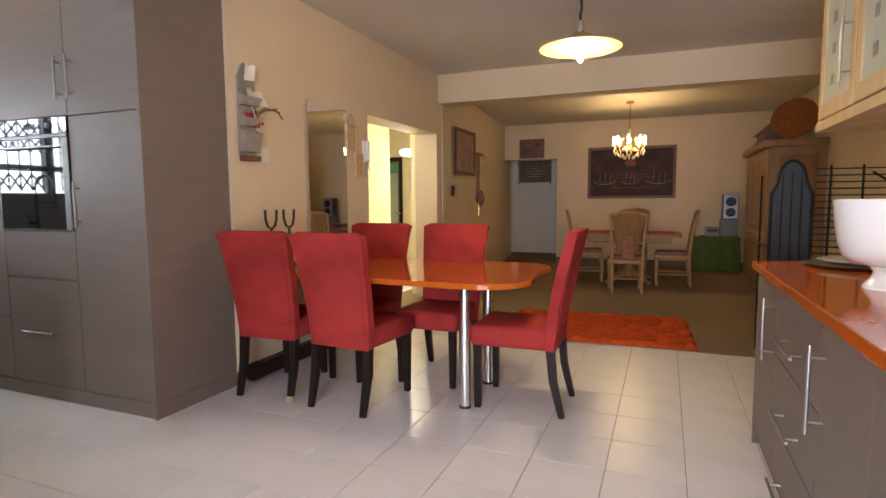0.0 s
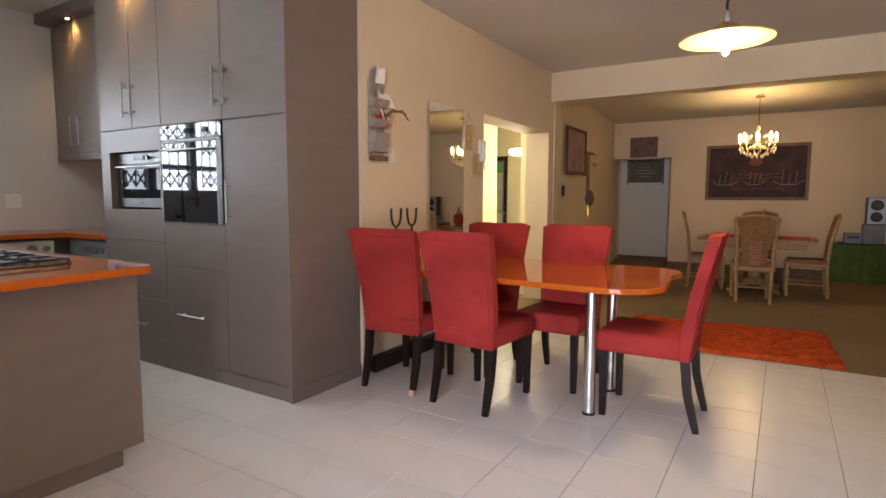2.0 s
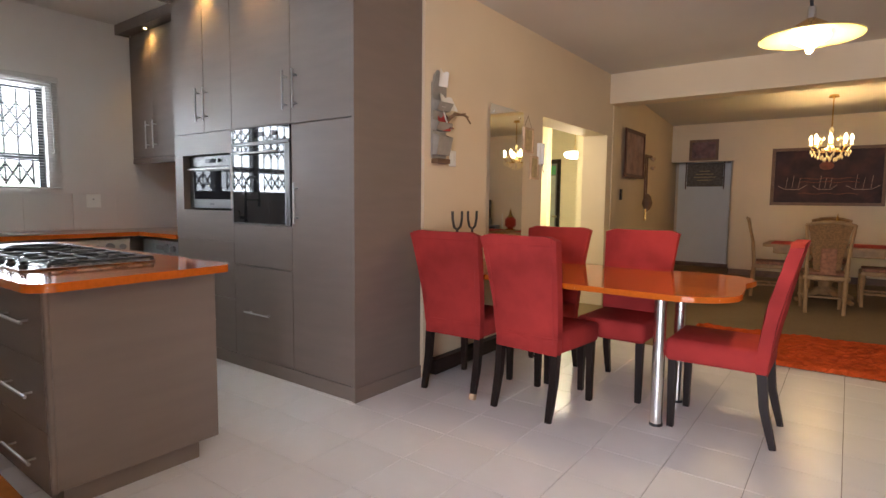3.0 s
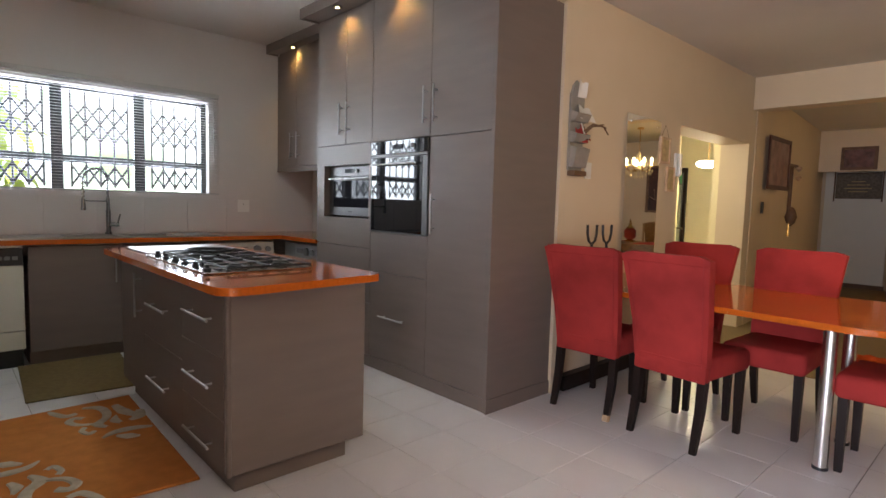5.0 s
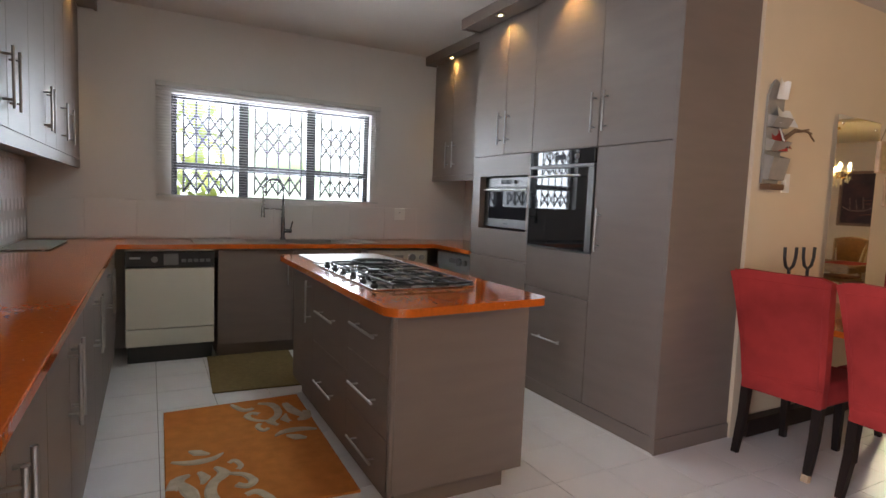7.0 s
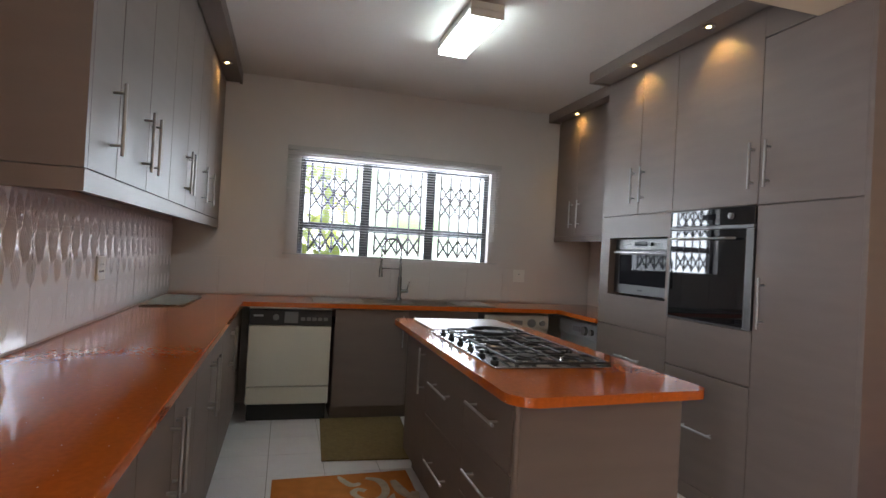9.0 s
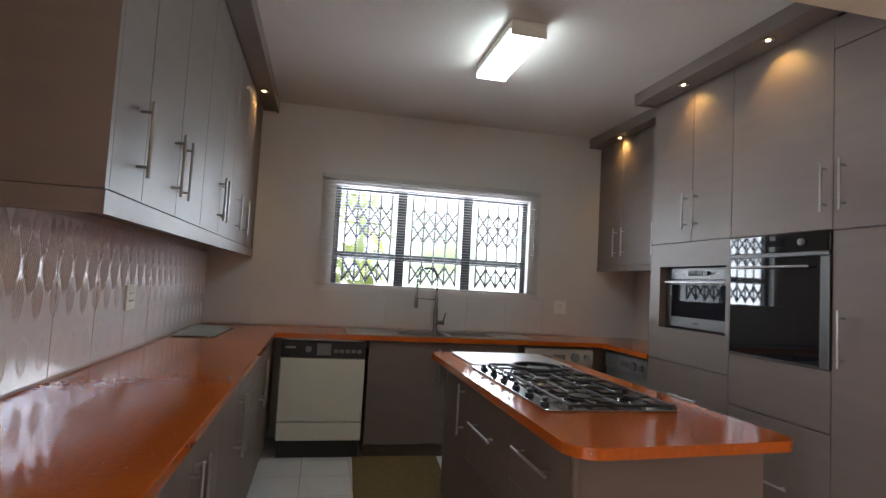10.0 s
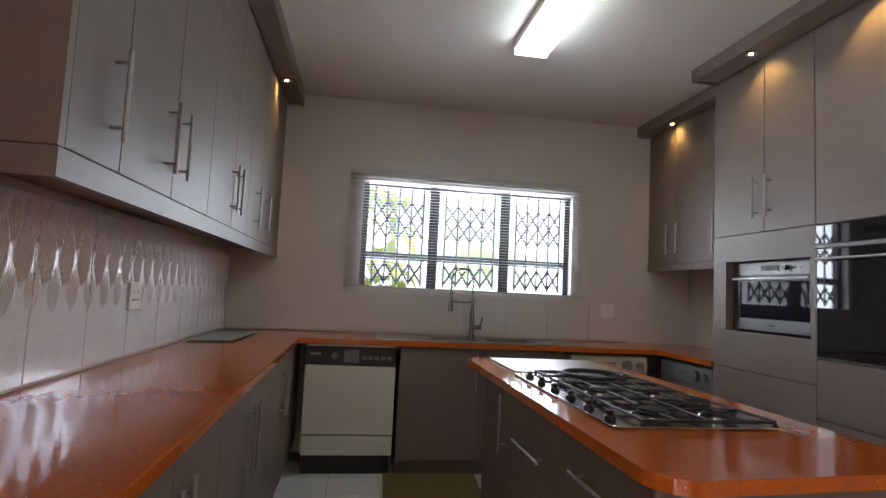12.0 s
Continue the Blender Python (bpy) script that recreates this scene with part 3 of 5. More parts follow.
for z0, z1 in ((0.1, 0.317), (0.317, 0.577), (0.577, 0.855)):
    d = part("drawer", box(-3.265, IX1 - 0.03, IY0, IY0 + 0.018, z0 + 0.002, z1 - 0.002, 0.0012), "taupe", t)
    handle(d, (-3.15, IY0, z1 - 0.13), (-2.84, IY0, z1 - 0.13), (0, -1, 0))
for z0, z1 in ((0.1, 0.46), (0.46, 0.855)):
    d = part("drawer", box(-3.9, -3.265, IY0, IY0 + 0.018, z0 + 0.002, z1 - 0.002, 0.0012), "taupe", t)
    handle(d, (-3.745, IY0, z1 - 0.195), (-3.43, IY0, z1 - 0.195), (0, -1, 0))
d = part("door", box(IX0, -3.9, IY0, IY0 + 0.018, 0.102, 0.853, 0.0012), "taupe", t)
handle(d, (-3.95, IY0, 0.55), (-3.95, IY0, 0.8), (0, -1, 0))
t = thing("island_worktop", pose(0, 0, 0), "glossy orange quartz worktop on the island", "worktop")
island_top = [(x - 0.08 * (y - 1.4) if x > -3 else x, y) for x, y in rounded(-4.46, -2.57, 1.0, 1.77, (0.06, 0.1, 0.06, 0.06), 20)]
part("slab", gridded(slab(island_top, 0.868, 0.9, 0.006)), "quartz", t)
# hob
t = thing("gas_hob", pose(-0.025, -0.012, 0), "wide steel gas hob with black pan supports", "hob")
part("plate", slab(rounded(-3.855, -2.915, 1.105, 1.615, (0.02,) * 4, 3), 0.9015, 0.909, 0.002), "hobsteel", t)
for i in range(6):
    part("knob", lathe([(0.017, 0), (0.017, 0.01), (0.009, 0.013), (0.013, 0.026), (0.0, 0.028)], 14, (-3.72 + i * 0.145, 1.135, 0.909)), "black", t, "", True)
for i, (bx_, by_, r) in enumerate(((-3.70, 1.40, 0.07), (-3.42, 1.3, 0.04), (-3.42, 1.51, 0.045), (-3.06, 1.3, 0.05), (-3.06, 1.51, 0.04))):
    b = part("burner", lathe([(r, 0), (r, 0.012), (r * 0.8, 0.014), (r * 0.8, 0.02), (0, 0.021)], 18, (bx_, by_, 0.909)), "black", t, "", True)
    part("burner_ring", lathe([(r * 1.25, 0), (r * 1.25, 0.004), (r * 1.02, 0.005), (r * 1.02, 0)], 18, (bx_, by_, 0.9095)), "chrome", b, "", True)
part("wok_ring", tube([(-3.70 + 0.12 * math.cos(a * math.tau / 20), 1.40 + 0.12 * math.sin(a * math.tau / 20), 0.934) for a in range(21)], 0.008), "iron", t, "", True)
for gx0, gx1 in ((-3.84, -3.57), (-3.55, -3.26), (-3.24, -2.93)):
    gm = (gx0 + gx1) / 2
    for a, b in (((gx0, 1.2), (gx1, 1.2)), ((gx0, 1.6), (gx1, 1.6)), ((gx0, 1.206), (gx0, 1.594)), ((gx1, 1.206), (gx1, 1.594)), ((gx0 + 0.006, 1.4), (gx1 - 0.006, 1.4)),
                 ((gm, 1.206), (gm, 1.394)), ((gm, 1.406), (gm, 1.594)), ((gx0 + 0.006, 1.3), (gx0 + 0.09, 1.3)), ((gx1 - 0.09, 1.3), (gx1 - 0.006, 1.3)),
                 ((gx0 + 0.006, 1.5), (gx0 + 0.09, 1.5)), ((gx1 - 0.09, 1.5), (gx1 - 0.006, 1.5))):
        part("support_bar", box(min(a[0], b[0]) - 0.005, max(a[0], b[0]) + 0.005, min(a[1], b[1]) - 0.005, max(a[1], b[1]) + 0.005, 0.917, 0.926, 0.002), "iron", t)
    for x in (gx0, gx1):
        for y in (1.2, 1.6):
            part("support_foot", box(x - 0.006, x + 0.006, y - 0.006, y + 0.006, 0.9085, 0.9175), "iron", t)
t = thing("chopping_board", pose(0, 0, 0), "shiny tempered glass board on the island worktop", "chopping board")
part("plate", slab(rounded(-4.43, -3.935, 1.12, 1.68, (0.03,) * 4, 4), 0.9015, 0.908, 0.002), "steel", t)

# sink and tap
t = thing("sink", pose(-0.29, 0, 0), "long steel double sink with draining boards", "sink")
sx0, sx1 = -5.46, -5.03
bm = bmesh.new()
for a in ((sx0, sx1, 0.55, 0.95), (sx0, sx1, 1.72, 2.05), (sx0, sx0 + 0.07, 0.95, 1.72), (sx1 - 0.04, sx1, 0.95, 1.72), (sx0 + 0.07, sx1 - 0.04, 1.31, 1.36)):
    add_box(bm, a[0], a[1], a[2], a[3], 0.901, 0.908)
part("rim", bm, "steel", t)
for a, b in ((0.95, 1.31), (1.36, 1.72)):
    bm = bmesh.new()
    u0, u1 = sx0 + 0.07, sx1 - 0.04
    for q in ((u0, u1, a, b, 0.742, 0.745), (u0, u0 + 0.003, a, b, 0.745, 0.902), (u1 - 0.003, u1, a, b, 0.745, 0.902), (u0 + 0.003, u1 - 0.003, a, a + 0.003, 0.745, 0.902), (u0 + 0.003, u1 - 0.003, b - 0.003, b, 0.745, 0.902)):
        add_box(bm, *q)
    part("basin", bm, "steel", t, "sunken steel basin")
    part("drain", lathe([(0.04, 0.7455), (0.04, 0.748), (0.0, 0.7485)], 16, ((u0 + u1) / 2, (a + b) / 2, 0)), "tapchrome", t, "", True)
for k in range(7):
    part("drain_rib", box(sx0 + 0.05, sx1 - 0.05, 0.6 + k * 0.045, 0.612 + k * 0.045, 0.908, 0.911), "steel", t)
t = thing("kitchen_tap", pose(-5.69, 1.285, 0.9), "tall chrome kitchen tap with a spring hose", "tap")
part("base", lathe([(0.026, 0.008), (0.026, 0.02), (0.018, 0.03), (0.018, 0.2), (0.013, 0.21), (0.013, 0.30), (0, 0.30)], 18), "tapchrome", t, "", True)
arc = [(0, -0.085 + 0.085 * math.cos(radians(a)), 0.43 + 0.1 * math.sin(radians(a))) for a in range(0, 181, 12)]
pts = [(0, 0, 0.28), (0, 0, 0.36)] + arc + [(0, -0.17, 0.34), (0, -0.17, 0.28)]
part("hose", tube(pts, 0.007), "tapchrome", t, "", True)
spring = []
for i in range(len(pts) - 1):
    a, b = Vector(pts[i]), Vector(pts[i + 1])
    d = (b - a).normalized()
    s = d.orthogonal().normalized()
    if s.x < 0:
        s = -s
    u = d.cross(s)
    for k in range(8):
        w = math.tau * k / 4
        spring.append(a + (b - a) * (k / 8) + 0.0125 * (math.cos(w) * s + math.sin(w) * u))
part("spring", tube(spring, 0.003, 4), "tapchrome", t, "", True)
part("spray_head", rod((0, -0.17, 0.29), (0, -0.17, 0.2), 0.014, 0.018), "tapchrome", t, "", True)
part("hose_clip", rod((0, 0, 0.275), (0, -0.17, 0.275), 0.005), "tapchrome", t, "", True)
part("valve", rod((0, 0.0, 0.085), (0, 0.075, 0.085), 0.017), "tapchrome", t, "", True)
part("lever", rod((0, 0.065, 0.09), (0, 0.085, 0.17), 0.006), "tapchrome", t, "", True)


# ---- dining ----
def dining_chair(m, label):
    """A slip-covered high-backed chair; its back stands at local y = 0 and it faces local +y."""
    t = thing("dining_chair", m, label, "chair", "red dining chairs")
    bm = bmesh.new()
    nu, nv, w = 16, 22, 0.215
    grid = {}
    for side in (0, 1):
        for j in range(nv + 1):
            v = j / nv
            z = 0.42 + v * 0.585
            lean = -0.005 - 0.115 * v ** 1.3
            ww = w * (0.93 + 0.17 * v + 0.025 * v ** 4)
            for i in range(nu + 1):
                u = i / nu * 2 - 1
                puff = 0.012 * (1 - u ** 4) * math.sin(math.pi * min(1, v * 1.1 + 0.05)) + 0.006 * noise.noise(Vector((u * 1.6, v * 3.0, side * 5.0))) + 0.0035 * noise.noise(Vector((u * 2.4, v * 9.0, side * 3.0 + 1.0)))
                y = lean - puff if side == 0 else lean + 0.055 + puff
                zz = z + 0.006 * u * u * v ** 3 - 0.022 * max(0.0, abs(u) - 0.75) / 0.25 * v ** 8
                grid[side, i, j] = bm.verts.new((u * ww, y, zz))
    for j in range(nv):
        for i in range(nu):
            bm.faces.new((grid[0, i, j], grid[0, i + 1, j], grid[0, i + 1, j + 1], grid[0, i, j + 1]))
            bm.faces.new((grid[1, i + 1, j], grid[1, i, j], grid[1, i, j + 1], grid[1, i + 1, j + 1]))
        bm.faces.new((grid[0, nu, j], grid[1, nu, j], grid[1, nu, j + 1], grid[0, nu, j + 1]))
        bm.faces.new((grid[1, 0, j], grid[0, 0, j], grid[0, 0, j + 1], grid[1, 0, j + 1]))
    for i in range(nu):
        bm.faces.new((grid[0, i, nv], grid[0, i + 1, nv], grid[1, i + 1, nv], grid[1, i, nv]))
        bm.faces.new((grid[0, i + 1, 0], grid[0, i, 0], grid[1, i, 0], grid[1, i + 1, 0]))
    part("backrest", bm, "red", t, "", True)
    bm = box(-0.205, 0.205, 0.03, 0.47, 0.36, 0.475, 0.03, 3)
    for v in bm.verts:
        if v.co.z > 0.45:
            v.co.z += 0.018 * (1 - (v.co.x / 0.22) ** 2)
        v.co.x *= 1 + 0.06 * (v.co.y - 0.03) / 0.44
    part("seat", bm, "red", t, "", True)
    part("skirt", box(-0.203, 0.203, -0.008, 0.05, 0.355, 0.45, 0.012, 2), "red", t, "", True)
    for x in (-0.18, 0.18):
        bm = bmesh.new()
        add_tube(bm, [(x, -0.045, 0.0), (x, -0.022, 0.09), (x, 0.004, 0.2), (x, 0.02, 0.37)], [0.021, 0.025, 0.028, 0.031], 4)
        part("leg", bm, "darkwood", t)
        bm = bmesh.new()
        add_tube(bm, [(x, 0.43, 0.0), (x, 0.43, 0.37)], [0.022, 0.03], 4)
        part("leg", bm, "darkwood", t)
    seam = lambda u, v, o: (u * w * (0.93 + 0.17 * v + 0.025 * v ** 4), -0.005 - 0.115 * v ** 1.3 + o - 0.012 * (1 - u ** 4) * math.sin(math.pi * min(1, v * 1.1 + 0.05)), 0.42 + v * 0.585)
    part("piping", tube([seam(u / 8, 0.92, -0.001) for u in range(-8, 9)], 0.0035, 5), "red", t, "", True)
    for u in (-0.88, 0.88):
        part("piping", tube([seam(u, v / 10, -0.001) for v in range(0, 11)], 0.003, 5), "red", t, "", True)
    part("piping", tube([seam(u / 8, 0.06, -0.001) for u in range(-8, 9)], 0.003, 5), "red", t, "", True)
    return t


first_chair = dining_chair(pose(-2.362, 3.105, 0, 0, 0, 2), "red suede slip-covered chair beside the tall cabinet")
dining_chair(pose(-1.842, 3.085, 0, 0, 0, -5), "red suede slip-covered dining chair with a creased back")
dining_chair(pose(-2.14, 4.05, 0, 0, 0, 180), "red suede slip-covered chair at the far side")
dining_chair(pose(-1.55, 4.07, 0, 0, 0, 179), "red suede slip-covered chair tucked under the table")
dining_chair(pose(-0.705, 3.585, 0, 0, 0, 90), "red suede slip-covered chair at the table's end")
part("broken_tip", tube([(0.18, -0.047, 0.0), (0.18, -0.038, 0.035)], [0.0225, 0.0238], 4), "rawwood", first_chair, "bare split leg tip")
t = thing("dining_table", pose(0, 0, 0), "orange quartz dining table fixed to the wall", "table")
out = [(-2.665, 3.17), (-1.1, 3.12)]
for k in range(9):
    a = radians(-90 + 90 * k / 8)
    out.append((-1.1 + 0.28 * math.cos(a), 3.36 + 0.24 * math.sin(a)))
out += [(-0.84, 3.6), (-0.87, 3.78), (-0.83, 3.93), (-0.86, 4.04), (-0.95, 4.12), (-1.1, 4.15), (-2.665, 4.12)]
part("tabletop", gridded(slab(out, 0.72, 0.75, 0.005)), "quartz", t)
for y in (3.37, 3.81):
    p = part("leg", rod((-1.2, y, 0.012), (-1.2, y, 0.72), 0.032, sides=20), "legsteel", t, "polished steel tube leg", True)
    part("foot_ring", rod((-1.2, y, 0.0), (-1.2, y, 0.014), 0.035, sides=20), "black", p, "", True)
t = thing("floor_beam", pose(0, 0, 0), "dark wooden rail along the wall base", "skirting")
part("rail", box(-2.665, -2.6, 3.25, 4.9, 0.02, 0.12, 0.004), "darkwood", t)


# ---- kitchen window, blind, garden ----
t = thing("kitchen_window", pose(WX - 0.1, 0, 0), "black framed three-light window with a burglar grille", "window")
bars = [("frame_left", WY0 - 0.005, WY0 + 0.045, WZ0, WZ1), ("frame_right", WY1 - 0.045, WY1 + 0.005, WZ0, WZ1), ("mullion", 0.943, 1.026, WZ0, WZ1), ("mullion", 1.537, 1.623, WZ0, WZ1)]
for n, a, b, z0, z1 in bars:
    part(n, box(-0.03, 0.03, a, b, z0, z1, 0.004), "winframe", t)
for a, b in ((WY0 + 0.046, 0.942), (1.027, 1.536), (1.624, WY1 - 0.046)):
    for n, z0, z1 in (("rail", WZ0 - 0.005, WZ0 + 0.012), ("transom", 1.482, 1.54), ("rail", WZ1 - 0.04, WZ1 + 0.004)):
        part(n, box(-0.028, 0.028, a, b, z0, z1, 0.004), "winframe", t)
    for z0, z1 in ((WZ0 + 0.013, 1.481), (1.541, WZ1 - 0.041)):
        p = part("pane", box(-0.058, -0.052, a - 0.02, b + 0.02, z0 - 0.01, z1 + 0.01), "glass", t)
        p.visible_shadow = False
    n = 5
    for k in range(n):
        y = a + (b - a) * (k + 0.5) / n
        part("grille_bar", rod((0.045, y, WZ0 + 0.03), (0.045, y, WZ1 - 0.035), 0.0085, sides=6), "winframe", t)
    for z0, z1, rows in ((1.66, 1.945, 2), (1.30, 1.455, 1)):
        h = (z1 - z0) / rows
        for r in range(rows):
            for k in range(n - 1):
                y0, y1 = a + (b - a) * (k + 0.5) / n, a + (b - a) * (k + 1.5) / n
                for p, q in (((y0, z0 + r * h), (y1, z0 + r * h + h)), ((y1, z0 + r * h), (y0, z0 + r * h + h))):
                    part("lattice_bar", rod((0.05, p[0], p[1]), (0.05, q[0], q[1]), 0.0095, sides=5), "winframe", t)
M["reveal"] = mat("white gloss reveal", (0.82, 0.82, 0.80), 0.4, vary=0.02)
structure("window_sill", box(WX - 0.065, WX + 0.002, WY0, WY1, WZ0 - 0.004, WZ0 + 0.006), "reveal", "white painted window sill")
M["slat"] = mat("pale blind slat", (0.50, 0.49, 0.47), 0.35, vary=0.02, spec=0.4)
t = thing("venetian_blind", pose(WX + 0.03, 0, 0), "pale venetian blind lowered with open slats", "blind")
part("head_rail", box(-0.018, 0.018, 0.295, 2.22, 2.135, 2.175, 0.003), "slat", t)
part("bottom_rail", box(-0.014, 0.014, 0.295, 2.22, 1.252, 1.268, 0.003), "slat", t)
bm = box(-0.011, 0.011, 0.297, 2.218, -0.0004, 0.0004)
slat_mesh = part("slat", bm, "slat", t).data
scene.objects["slat"].location.z = 1.283
for k in range(1, 38):
    o = new("slat", slat_mesh)
    o.parent = t
    o.location = (0, 0, 1.283 + k * 0.0231)
    o.rotation_euler = (0, radians(-2), 0)
for y in (0.42, 0.84, 1.26, 1.68, 2.1):
    part("ladder_cord", rod((0.0135, y, 1.26), (0.0135, y, 2.14), 0.0009, sides=4), "slat", t)
part("tilt_wand", rod((0.025, 2.17, 1.55), (0.02, 2.17, 2.13), 0.004, sides=6), "slat", t)

M["grass"] = mat("lawn", (0.07, 0.10, 0.03), 0.9, vary=0.3, scale=3)
structure("ground", box(-60, -6.06, -40, 40, -0.5, -0.25), "grass", "lawn outside the kitchen")
structure("ground_south", box(-5.7, 40, -40, -2.71, -0.5, -0.05), "grass", "garden ground outside the door")
m = bpy.data.materials.new("bright overcast distance")
m.use_nodes = True
nt = m.node_tree
nt.nodes.remove(nt.nodes["Principled BSDF"])
em = nt.nodes.new("ShaderNodeEmission")
tx = nt.nodes.new("ShaderNodeTexNoise")
tx.inputs["Scale"].default_value, tx.inputs["Detail"].default_value = 0.55, 5
tcn = nt.nodes.new("ShaderNodeTexCoord")
nt.links.new(tcn.outputs["Object"], tx.inputs["Vector"])
cr = nt.nodes.new("ShaderNodeValToRGB")
cr.color_ramp.elements[0].position, cr.color_ramp.elements[0].color = 0.38, (0.30, 0.46, 0.20, 1)
cr.color_ramp.elements[1].position, cr.color_ramp.elements[1].color = 0.56, (0.90, 0.97, 1.0, 1)
nt.links.new(tx.outputs["Fac"], cr.inputs[0])
nt.links.new(cr.outputs[0], em.inputs["Color"])
em.inputs["Strength"].default_value = 2.6
nt.links.new(em.outputs[0], nt.nodes["Material Output"].inputs["Surface"])
M["distance"] = m
structure("backdrop", box(-13.1, -13.0, -9, 12, -0.3, 9), "distance", "bright overcast sky and pale garden distance")

M["leaf"] = mat("broad leaf", (0.48, 0.58, 0.07), 0.5, vary=0.35, scale=4, transmission=0.0)
t = thing("garden_tree", pose(-7.9, 0.35, -0.22), "yellow-green broad-leaved tree outside the window", "tree")
part("trunk", tube([(0, -0.3, 0), (0.05, -0.25, 0.9), (0.0, -0.3, 1.6), (-0.05, -0.2, 2.3)], [0.09, 0.07, 0.055, 0.03]), "darkwood", t, "", True)
rng = random.Random(4)
for i in range(270):
    a, l = rng.uniform(0, math.tau), rng.uniform(0.18, 0.36)
    base = Vector((rng.uniform(-0.5, 0.5), rng.uniform(-1.2, 0.62), rng.uniform(1.0, 2.8)))
    d = Vector((math.cos(a), math.sin(a), rng.uniform(-0.6, 0.5))).normalized()
    s = d.cross(Vector((0, 0, 1))).normalized()
    bm = bmesh.new()
    prev = None
    for k in range(7):
        u = k / 6
        w = 0.06 * math.sin(math.pi * min(1, u * 0.94 + 0.06)) ** 0.7
        c = base + d * l * u + Vector((0, 0, -0.18 * u * u))
        ring = [bm.verts.new(c - s * w), bm.verts.new(c + Vector((0, 0, -0.02))), bm.verts.new(c + s * w)]
        if prev:
            for j in (0, 1):
                bm.faces.new((prev[j], prev[j + 1], ring[j + 1], ring[j]))
        prev = ring
    part("leaf", bm, "leaf", t, "", True)

# ---- kitchen details ----
t = thing("fluorescent_light", pose(-4.225, 1.325, CEIL), "lit box fluorescent ceiling light", "ceiling light")
part("housing", box(-0.335, 0.335, -0.1, 0.1, -0.045, -0.0, 0.004), "white", t)
for x in (-0.335, 0.323):
    part("end_cap", box(x, x + 0.012, -0.1, 0.1, -0.085, -0.045), "white", t)
part("diffuser", box(-0.322, 0.322, -0.09, 0.09, -0.088, -0.046, 0.012, 2), "tube", t, "glowing white diffuser")


def socket(m, label, holes=True):
    t = thing("wall_socket", m, label, "socket")
    p = part("plate", box(-0.06, 0.06, 0, 0.012, -0.06, 0.06, 0.003), "plastic", t)
    for x, z in ((-0.02, 0.02), (0.02, 0.02), (-0.03, -0.015), (-0.01, -0.015), (0.01, -0.015), (0.03, -0.015)) if holes else ((0, 0.015),):
        part("pin_hole", rod((x, 0.0115, z), (x, 0.013, z), 0.005, sides=8), "black", p)
    return t


socket(pose(-4.09, SOUTH + 0.013, 1.162, 0, 0, 0), "white wall socket on the tiled splashback")
socket(pose(WX, 2.465, 1.155, 0, 0, -90), "white wall socket beside the window", False)
M["boardglass"] = mat("frosted glass board", (0.30, 0.36, 0.33), 0.25, vary=0.06, scale=40)
t = thing("glass_board", pose(0, 0, 0), "grey-green glass board on the worktop corner", "chopping board")
part("plate", slab([(-4.83, -0.54), (-4.86, -0.29), (-5.52, -0.27), (-5.6, -0.53)], 0.904, 0.911, 0.001), "boardglass", t)
for x, y in ((-4.9, -0.5), (-4.9, -0.33), (-5.5, -0.49), (-5.48, -0.31)):
    part("foot", rod((x, y, 0.9), (x, y, 0.905), 0.01, sides=8), "plastic", t)
M["mat"] = mat("olive mat", (0.20, 0.145, 0.068), 0.95, vary=0.12, scale=40, bump=0.5, bump_scale=200, spec=0.1)
t = thing("floor_mat", pose(0, 0, 0), "olive brown mat in front of the sink", "mat")
part("mat_body", slab([(-4.48, 0.602), (-4.44, 1.2), (-5.33, 1.27), (-5.34, 0.642)], 0.0015, 0.012, 0.003), "mat", t)

# ---- orange rug with raised pale scrolls ----
M["rug"] = mat("orange wool rug", (0.56, 0.205, 0.05), 0.95, vary=0.12, scale=14, bump=0.5, bump_scale=260, dirt=(0.45, 0.12, 0.02), dirt_amount=0.4, spec=0.1)
M["scroll"] = mat("pale wool scroll", (0.52, 0.44, 0.33), 0.95, vary=0.15, scale=20, bump=0.5, bump_scale=260, spec=0.1)
t = thing("scroll_rug", pose(0, 0, 0), "orange wool rug with pale scroll motifs", "rug")
part("rug_body", slab([(-4.22, 0.316), (-3.02, 0.30), (-2.96, 1.065), (-4.25, 1.085)], 0.0015, 0.016, 0.004), "rug", t)


def scroll(points, widths, z=0.0165):
    """A flat swelling ribbon through points."""
    bm = bmesh.new()
    P = []
    n = len(points)
    for i in range(n - 1):
        p0, p1, p2, p3 = (Vector(points[max(i - 1, 0)]), Vector(points[i]), Vector(points[i + 1]), Vector(points[min(i + 2, n - 1)]))
        for k in range(6):
            u = k / 6
            P.append((0.5 * ((2 * p1) + (p2 - p0) * u + (2 * p0 - 5 * p1 + 4 * p2 - p3) * u * u + (3 * p1 - p0 - 3 * p2 + p3) * u ** 3), widths[i] * (1 - u) + widths[i + 1] * u))
    P.append((Vector(points[-1]), widths[-1]))
    prev = None
    for i, (p, w) in enumerate(P):
        d = (P[min(i + 1, len(P) - 1)][0] - P[max(i - 1, 0)][0]).normalized()
        s = Vector((-d.y, d.x))
        ring = [bm.verts.new((*(p - s * w), z - 0.003)), bm.verts.new((*(p - s * w * 0.7), z + 0.003)), bm.verts.new((*(p + s * w * 0.7), z + 0.003)), bm.verts.new((*(p + s * w), z - 0.003))]
        if prev:
            for j in range(3):
                bm.faces.new((prev[j], prev[j + 1], ring[j + 1], ring[j]))
        prev = ring
    return bm


scroll_count = [0]


